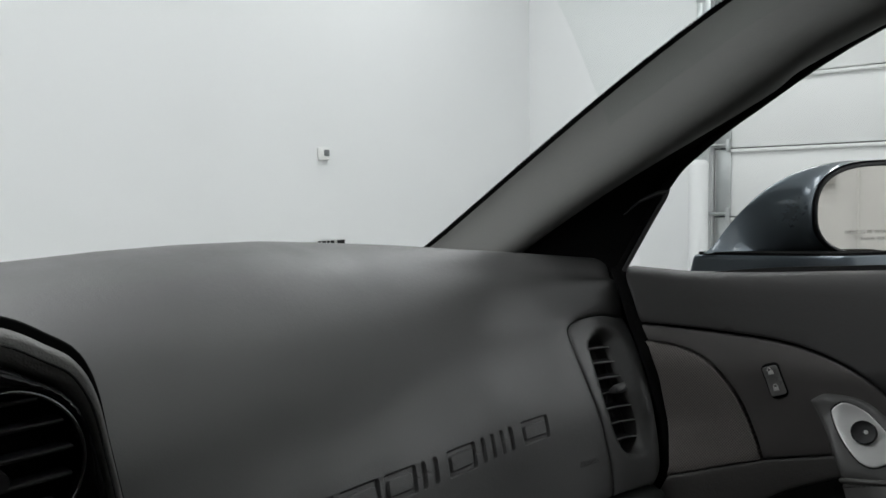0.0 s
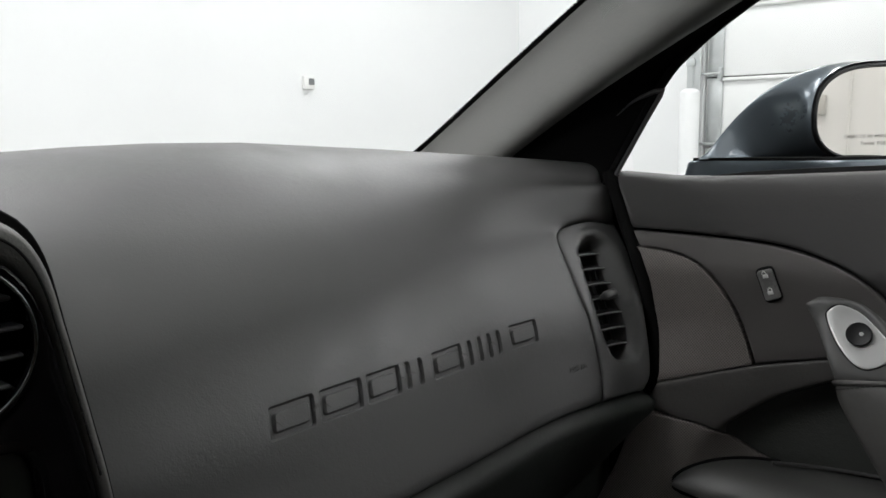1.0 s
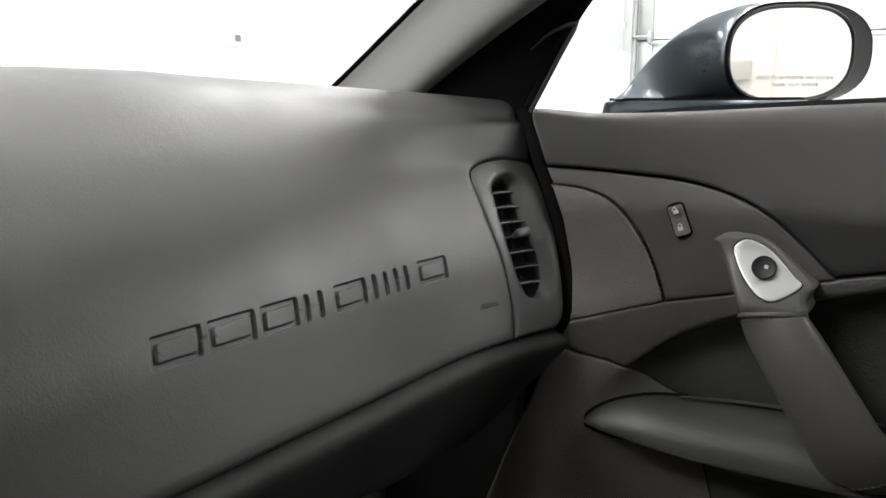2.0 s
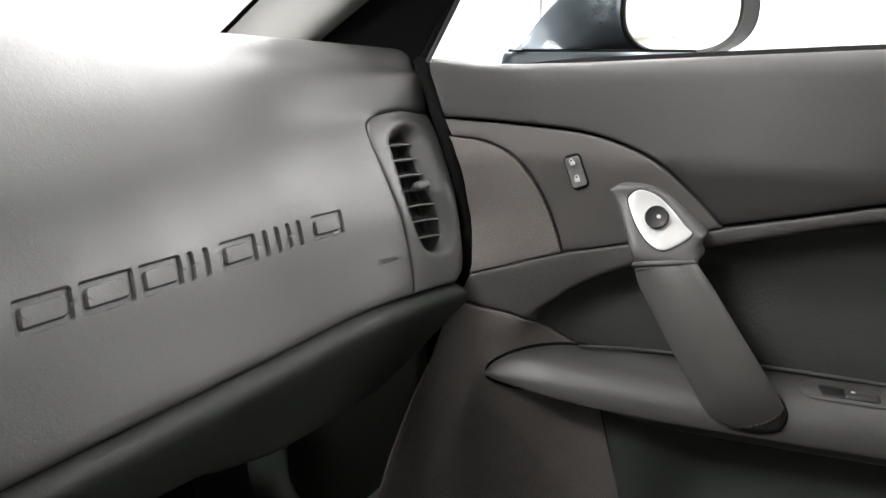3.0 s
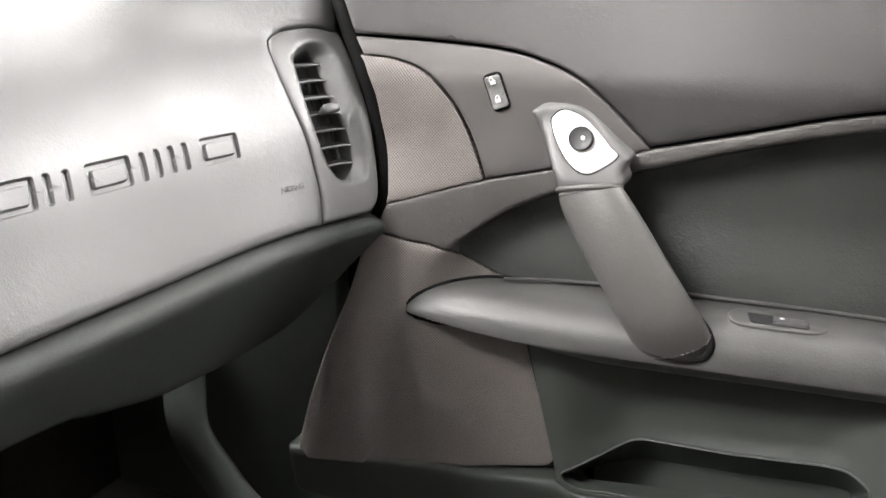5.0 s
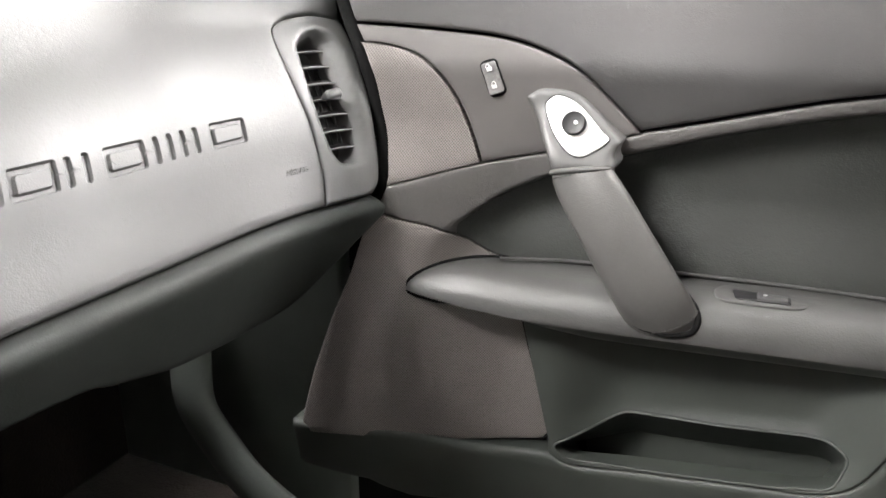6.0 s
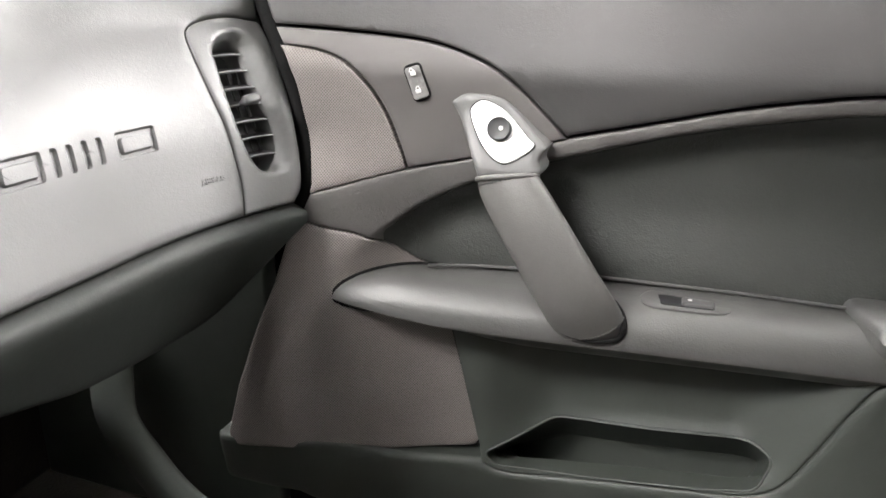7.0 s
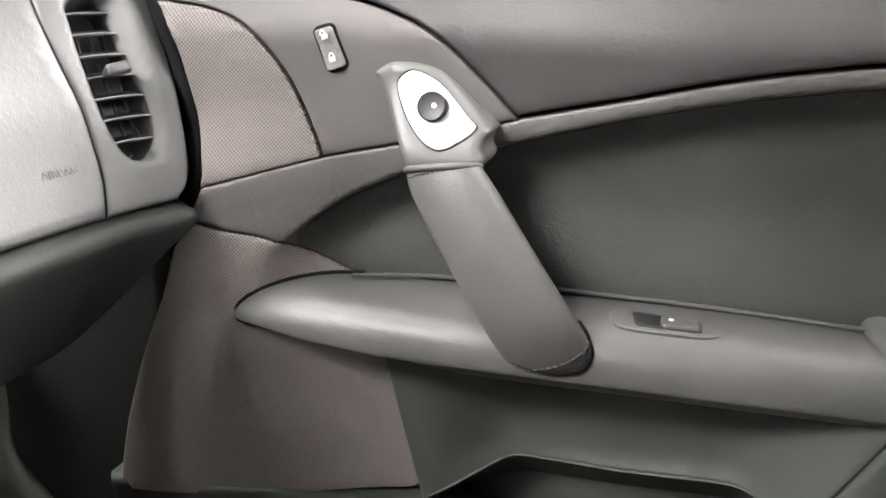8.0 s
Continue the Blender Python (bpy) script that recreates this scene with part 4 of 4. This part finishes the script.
PLATE = curve([(0.0375, 0.972), (0.035, 0.990), (0.022, 1.002), (-0.010, 1.004), (-0.046, 1.003), (-0.057, 0.992), (-0.057, 0.976), (-0.046, 0.962), (-0.010, 0.958), (0.027, 0.958)], 5, True)


def arm_top(y, x, off=0.0):
    return (x, y, 0.6525 - 7.0 * max(0.0, 0.972 - x) ** 2 + off)


plate = part("switch_plate", patch(PLATE, arm_top, 0.008, 0.004, 0.0009, 0.006, lift=0.0004, step=0.004), ARMREST, armrest, "shallow plastic switch surround")
part("switch_well", patch(rounded([(0.0205, 0.9865), (-0.0375, 0.9850), (-0.0385, 0.9645), (0.015, 0.962)], 0.004), arm_top, 0.01, 0.002, 0.0005, 0.002, lift=0.0016, step=0.004), BLACK, plate)
part("rocker", patch(rounded([(-0.004, 0.9850), (-0.0365, 0.9838), (-0.0375, 0.9660), (-0.005, 0.9640)], 0.004), arm_top, 0.006, 0.003, 0.003, 0.004, lift=0.0032, step=0.003), VANE, plate, "grey window rocker switch")
part("pictogram", tube([(0.976, -0.013, 0.6550), (0.976, -0.013, 0.6560)], 0.0024, 10), WHITE, plate)
pad_pts = [(1.06, -0.148), (1.027, -0.156), (0.985, -0.170), (0.944, -0.190), (0.93, -0.24), (0.94, -0.52), (1.06, -0.52)]
part("elbow_pad", patch([(y, x) for x, y in pad_pts], arm_top, 0.012, 0.012, 0.012, 0.012, lift=0.016), ARMREST, car_door, "raised padded elbow rest")

# grab handle
def bracket_face(y, z, off=0.0):
    rise = 0.010 + 0.034 * sm(0.850, 0.775, z) - 0.008 * sm(0.225, 0.25, y)
    return (door_x(y, z) - rise - off, y, z)


BRACKET_LINE = curve([(0.2542, 0.8455), (0.2492, 0.852), (0.2382, 0.856), (0.2262, 0.856), (0.2117, 0.855), (0.1957, 0.85), (0.1801, 0.8383), (0.1615, 0.8213), (0.1493, 0.8117), (0.1448, 0.8065), (0.1483, 0.8008), (0.1498, 0.7932), (0.1472, 0.7837), (0.1561, 0.7753), (0.1861, 0.7738), (0.2106, 0.7743), (0.2146, 0.7813), (0.23, 0.8115), (0.2461, 0.8351)], 4, True)
BEZEL = curve([(0.2283, 0.8363), (0.2259, 0.845), (0.216, 0.8505), (0.1994, 0.845), (0.1841, 0.8335), (0.1655, 0.8167), (0.1569, 0.8093), (0.1658, 0.7997), (0.183, 0.7912), (0.1987, 0.7966), (0.2167, 0.8154)], 5, True)
bracket = part("handle_bracket", patch(BRACKET_LINE, bracket_face, 0.007, 0.007, 0.008, 0.035, step=0.004), BRACKET, car_door, "grey moulded grab handle mount")
outline = [(0.190 + (y - 0.190) * 1.035, 0.823 + (z - 0.823) * 1.035) for y, z in BEZEL]
part("bezel_gap", patch(outline, bracket_face, 0.006, 0.001, 0.0005, 0.003, lift=0.0006, step=0.003), SEAL, bracket)
part("release_bezel", patch(BEZEL, bracket_face, 0.006, 0.002, 0.0012, 0.003, lift=0.0016, step=0.003), SILVER, bracket, "satin silver teardrop bezel")
KNOB_Y, KNOB_Z = 0.195, 0.8225
face = bracket_face(KNOB_Y, KNOB_Z, 0.0016)
aim = Vector((-0.94, -0.05, 0.33)).normalized()
base = Vector(face)
knob_rings = []
for r, h in ((0.0125, -0.004), (0.0125, 0.0072), (0.0121, 0.0080), (0.0114, 0.0084), (0.0101, 0.0080), (0.001, 0.0079)):
    side = Vector((0, 1, 0)).cross(aim).normalized()
    knob_rings.append([base + aim * h + (side * math.cos(a) + aim.cross(side) * math.sin(a)) * r for a in (2 * math.pi * k / 32 for k in range(32))])
part("release_button", smooth(loft(knob_rings), 28), BLACK, bracket, "round black door release button")
dot = base + aim * 0.0082 + Vector((0, -0.0025, 0.0005))
part("pictogram", tube([dot - aim * 0.0006, dot + aim * 0.0004], 0.0022, 10, 1.0, Vector((0, 1, 0))), WHITE, bracket)

grip_path = curve([(0.9410, 0.1805, 0.7785), (0.9380, 0.1770, 0.768), (0.931, 0.1545, 0.738), (0.926, 0.1245, 0.695), (0.927, 0.0995, 0.657), (0.934, 0.0880, 0.636), (0.943, 0.0820, 0.620), (0.952, 0.0790, 0.609)], 5)
grip_r = [float(np.interp(k / (len(grip_path) - 1), [0, 0.10, 0.25, 0.5, 0.66, 0.78, 0.9, 1], [0.0308, 0.0318, 0.0345, 0.0365, 0.0375, 0.0378, 0.0365, 0.032])) for k in range(len(grip_path))]
grip = part("grip_sleeve", tube(grip_path, grip_r, 28, 0.55), SLEEVE, car_door, "leather-wrapped slanting grab handle")


def hoop(i, r, thick, lean=0.0):
    p = [Vector(q) for q in grip_path]
    t = (p[i + 1] - p[i - 1]).normalized()
    s = (Vector((1, 0, 0)) - t * t.x).normalized()
    w = t.cross(s)
    ring = [p[i] + s * math.cos(a) * grip_r[i] * 0.55 * r + w * math.sin(a) * grip_r[i] * r + t * lean * math.sin(a) for a in (2 * math.pi * k / 40 for k in range(41))]
    return ring


part("cuff", tube(hoop(1, 1.03, 0), 0.0030, 8, cap=False), SLEEVE, grip, "folded leather cuff")
stitch_line = hoop(3, 1.015, 0)
part("stitching", merge(*[tube([stitch_line[k], Vector(stitch_line[k]).lerp(stitch_line[k + 1], 0.6)], 0.0008, 5) for k in range(40)]), THREAD, grip)
stitch_low = hoop(27, 1.012, 0)
part("lower_stitching", merge(*[tube([stitch_low[k], Vector(stitch_low[k]).lerp(stitch_low[k + 1], 0.6)], 0.0008, 5) for k in range(40)]), STRIP, grip)
SOCKET = curve([(0.931, 0.1345, 0.6470), (0.929, 0.130, 0.640), (0.924, 0.120, 0.628), (0.921, 0.108, 0.6205), (0.921, 0.085, 0.6165), (0.925, 0.065, 0.617), (0.929, 0.0517, 0.621), (0.932, 0.0472, 0.633), (0.943, 0.0520, 0.643), (0.956, 0.062, 0.649)], 4)
part("grip_socket", tube(SOCKET, [0.0012 + 0.0022 * sm(0.25, 0.75, k / 36) for k in range(len(SOCKET))], 8), SEAL, armrest, "black gap round the foot of the grab handle")

part("front_seal", tube([(door_x(y, z) + 0.012, y + 0.011, z) for y, z in FRONT], 0.009, 10), SEAL, car_door, "black seal on the door's front edge")

# lock switch
LOCK = [(0.304, 0.8825), (0.2865, 0.888), (0.2725, 0.8500), (0.2905, 0.8435)]


def towards(loop, k):
    cy, cz = sum(p[0] for p in loop) / len(loop), sum(p[1] for p in loop) / len(loop)
    return [(cy + (y - cy) * k, cz + (z - cz) * k) for y, z in loop]


lock = part("lock_switch", patch(rounded(LOCK, 0.007), door, 0.006, 0.002, 0.0015, 0.006, lift=0.0025, step=0.003), SEAL, car_door, "black door lock switch with two padlock symbols")


def rocker_face(y, z, off=0.0):
    mid = (z - 0.866) / 0.018
    return (door_x(y, z) - 0.0022 - 0.0022 * mid * mid - off, y, z)


part("rocker", patch(rounded(towards(LOCK, 0.85), 0.004), rocker_face, 0.004, 0.0015, 0.001, 0.003, lift=0.001, step=0.002), ROCKER, lock, "dark grey rocker")


def padlock(y, z, open_side):
    body = box((-0.0004, -0.0030, -0.0025), (0.0004, 0.0030, 0.0018), 0.0003, 1)
    shackle = tube([(0, 0.0022 * math.cos(a) + open_side, 0.0018 + 0.0034 * math.sin(a)) for a in (math.pi * k / 8 for k in range(9))], 0.0006, 6)
    bm = merge(body, shackle)
    bm.transform(Matrix.Translation(rocker_face(y, z, 0.0022)) @ Matrix.Rotation(radians(-16), 4, "X"))
    return bm


part("open_padlock_symbol", padlock(0.2915, 0.8760, 0.0012), WHITE, lock, "white open padlock symbol")
part("padlock_symbol", padlock(0.2858, 0.8575, 0.0), WHITE, lock, "white closed padlock symbol")

# shell behind the trim, belt seal, window
shell_line = [(0.492, 0.30), (0.492, 0.985), (0.40, 0.975), (0.0, 0.99), (-0.52, 1.0), (-0.52, 0.26), (0.492, 0.26)]


def shell_face(y, z, off=0.0):
    return (1.065 - 0.75 * max(0.0, y - 0.1) ** 2 + 0.02 * max(0.0, z - 0.88) - off, y, z)


part("door_shell", patch(shell_line, shell_face, 0.03, 0.004, 0.002, 0.03), SEAL, car_door, "black door shell behind the trim")


def belt_point(y, dx, dz):
    edge = float(np.interp(-y, [-p[0] for p in BELT], [p[1] for p in BELT]))
    return Vector((door_x(y, edge) + 0.022 + dx, y, edge + dz))


ys = [0.44 - 0.033 * k for k in range(30)]
part("belt_seal", loft([[belt_point(y, dx, dz) for dx, dz in ((-0.002, -0.014), (0.0, -0.006 + 0.004 * sm(0.44, 0.3, y)), (0.008, -0.004 + 0.0095 * sm(0.44, 0.3, y)), (0.016, -0.004 + 0.0095 * sm(0.44, 0.3, y)), (0.018, -0.02))] for y in ys]), SEAL, car_door, "black rubber belt seal")
window_rows = [[belt_point(y, 0.014 - 0.10 * k - 0.18 * k * k, 0.002 + 0.36 * k) for k in (0, 0.25, 0.5, 0.75, 1.0)] for y in [0.46 - 0.08 * k for k in range(13)]]
side_glass = part("window_pane", smooth(loft(window_rows, closed=False)), GLASS, car_door, "clear side window glass")
side_glass.visible_shadow = False

# ---- wing mirror ----
mirror = thing("wing_mirror", (1.15, 0.4, 0.985), "dark blue-grey metallic wing mirror with printed warning words", "wing mirror")
MN = Vector((-0.64, -0.77, 0)).normalized()
MH = Vector((0.77, -0.64, 0)).normalized()
MC = Vector((1.227, 0.266, 0.0)) + MH * 0.042


def glass_ring(grow, n=40):
    """The mirror glass's outline: a rounded oblong, slightly egg-shaped."""
    out = []
    for k in range(n):
        a = 2 * math.pi * k / n
        c, s = math.cos(a), math.sin(a)
        px, pz = math.copysign(abs(c) ** 0.72, c), math.copysign(abs(s) ** 0.78, s)
        out.append((px * (0.099 + grow), pz * (0.0605 + grow) + 0.003 * px))
    return out


def at_mirror(h, z, out=0.0):
    return MC + MH * h + Vector((0, 0, 1.058 + z)) + MN * out


bm = bmesh.new()
bm.faces.new([bm.verts.new(at_mirror(h, z)) for h, z in glass_ring(0.0)])
bm.normal_update()
if bm.faces[:][0].normal.dot(MN) < 0:
    bmesh.ops.reverse_faces(bm, faces=bm.faces)
glass = part("mirror_glass", bm, MIRROR, mirror, "silvered mirror glass")
lip = [[at_mirror(h, z, o) for h, z in glass_ring(g)] for g, o in ((-0.001, 0.001), (0.000, 0.0025), (0.002, 0.003), (0.0042, 0.001), (0.005, -0.008))]
part("rim", smooth(loft(lip, (False, False))), BLACK, mirror, "black plastic mirror rim")


def wide(h, z):
    """The housing stands out past the glass on its outer side."""
    return h + 0.024 * max(0.0, h / 0.1) ** 2, z * (1 + 0.05 * max(0.0, h / 0.1))


rear = [at_mirror(*wide(h, z), -0.010) for h, z in glass_ring(0.008)]
nose = Vector((1.098, 0.420, 1.001))
shroud = [[at_mirror(h, z, -0.004) for h, z in glass_ring(0.0045)], [at_mirror(*wide(h * 0.985, z * 0.985), -0.002) for h, z in glass_ring(0.0066)], [at_mirror(*wide(h, z), -0.001) for h, z in glass_ring(0.0070)]]
part("shroud", smooth(loft(shroud, (False, False))), BLACK, mirror, "black plastic shroud round the glass")
shell_rings = [[at_mirror(*wide(h, z), 0.000) for h, z in glass_ring(0.0072)]]
for k in range(0, 13):
    u = k / 12
    ring = []
    for j, p in enumerate(rear):
        q = nose + Vector((0.004 * math.cos(j * 0.157), 0.006 * math.sin(j * 0.157), 0))
        fall = u ** 1.55
        r = p.lerp(q, u)
        high = (p.z - 0.99) * (1 - fall) + 0.99
        r.z = max(0.9990, high + 0.012 * math.sin(math.pi * u) * sm(1.0, 1.1, p.z))
        r += Vector((0.035, 0.02, 0)) * math.sin(math.pi * u) * 0.6
        ring.append(r)
    shell_rings.append(ring)
part("housing", smooth(loft(shell_rings, (False, True)), 60), PAINT, mirror, "dark blue-grey metallic housing")
foot_line = curve([(1.094, 0.442), (1.105, 0.40), (1.14, 0.30), (1.19, 0.24), (1.25, 0.20), (1.27, 0.24), (1.22, 0.34), (1.16, 0.41), (1.11, 0.446)], 4, True)
part("foot", smooth(loft([[(1.165 + (x - 1.165) * k, 0.34 + (y - 0.34) * k, z) for x, y in foot_line] for k, z in ((1.06, 0.93), (0.97, 0.972), (0.94, 0.990), (0.925, 0.9952), (0.90, 0.9968))]), 30), PAINT, mirror, "metallic mirror foot")
core = [(1.165 + (x - 1.165) * 0.88, 0.34 + (y - 0.34) * 0.88) for x, y in foot_line]
part("foot_gap", loft([[(x, y, z) for x, y in core] for z in (0.990, 1.0005)]), SEAL, mirror, "black gap over the foot")
words = Matrix(((MH.x, 0, MN.x, 0), (MH.y, 0, MN.y, 0), (0, 1, 0, 0), (0, 0, 0, 1)))
PRINT = material("etched_print", (0.30, 0.29, 0.27), 0.6)
for line, z in (("OBJECTS IN MIRROR ARE CLOSER", -0.034), ("THAN THEY APPEAR", -0.0435)):
    part("warning_words", lettering(line, 0.0072, Matrix.Translation(at_mirror(0.008, z, 0.0006)) @ words, 0.00005, 1.18, 0.00012), PRINT, glass, "etched warning words")
outer = thing("door_skin", (1.14, 0.0, 0.3), "dark blue-grey metallic outer door skin", "car body")
part("skin", loft([[(1.085, y, 0.955), (1.11, y, 0.93), (1.13, y, 0.8), (1.14, y, 0.5), (1.12, y, 0.26)] for y in (0.49, 0.2, -0.1, -0.52)], closed=False), PAINT, outer)
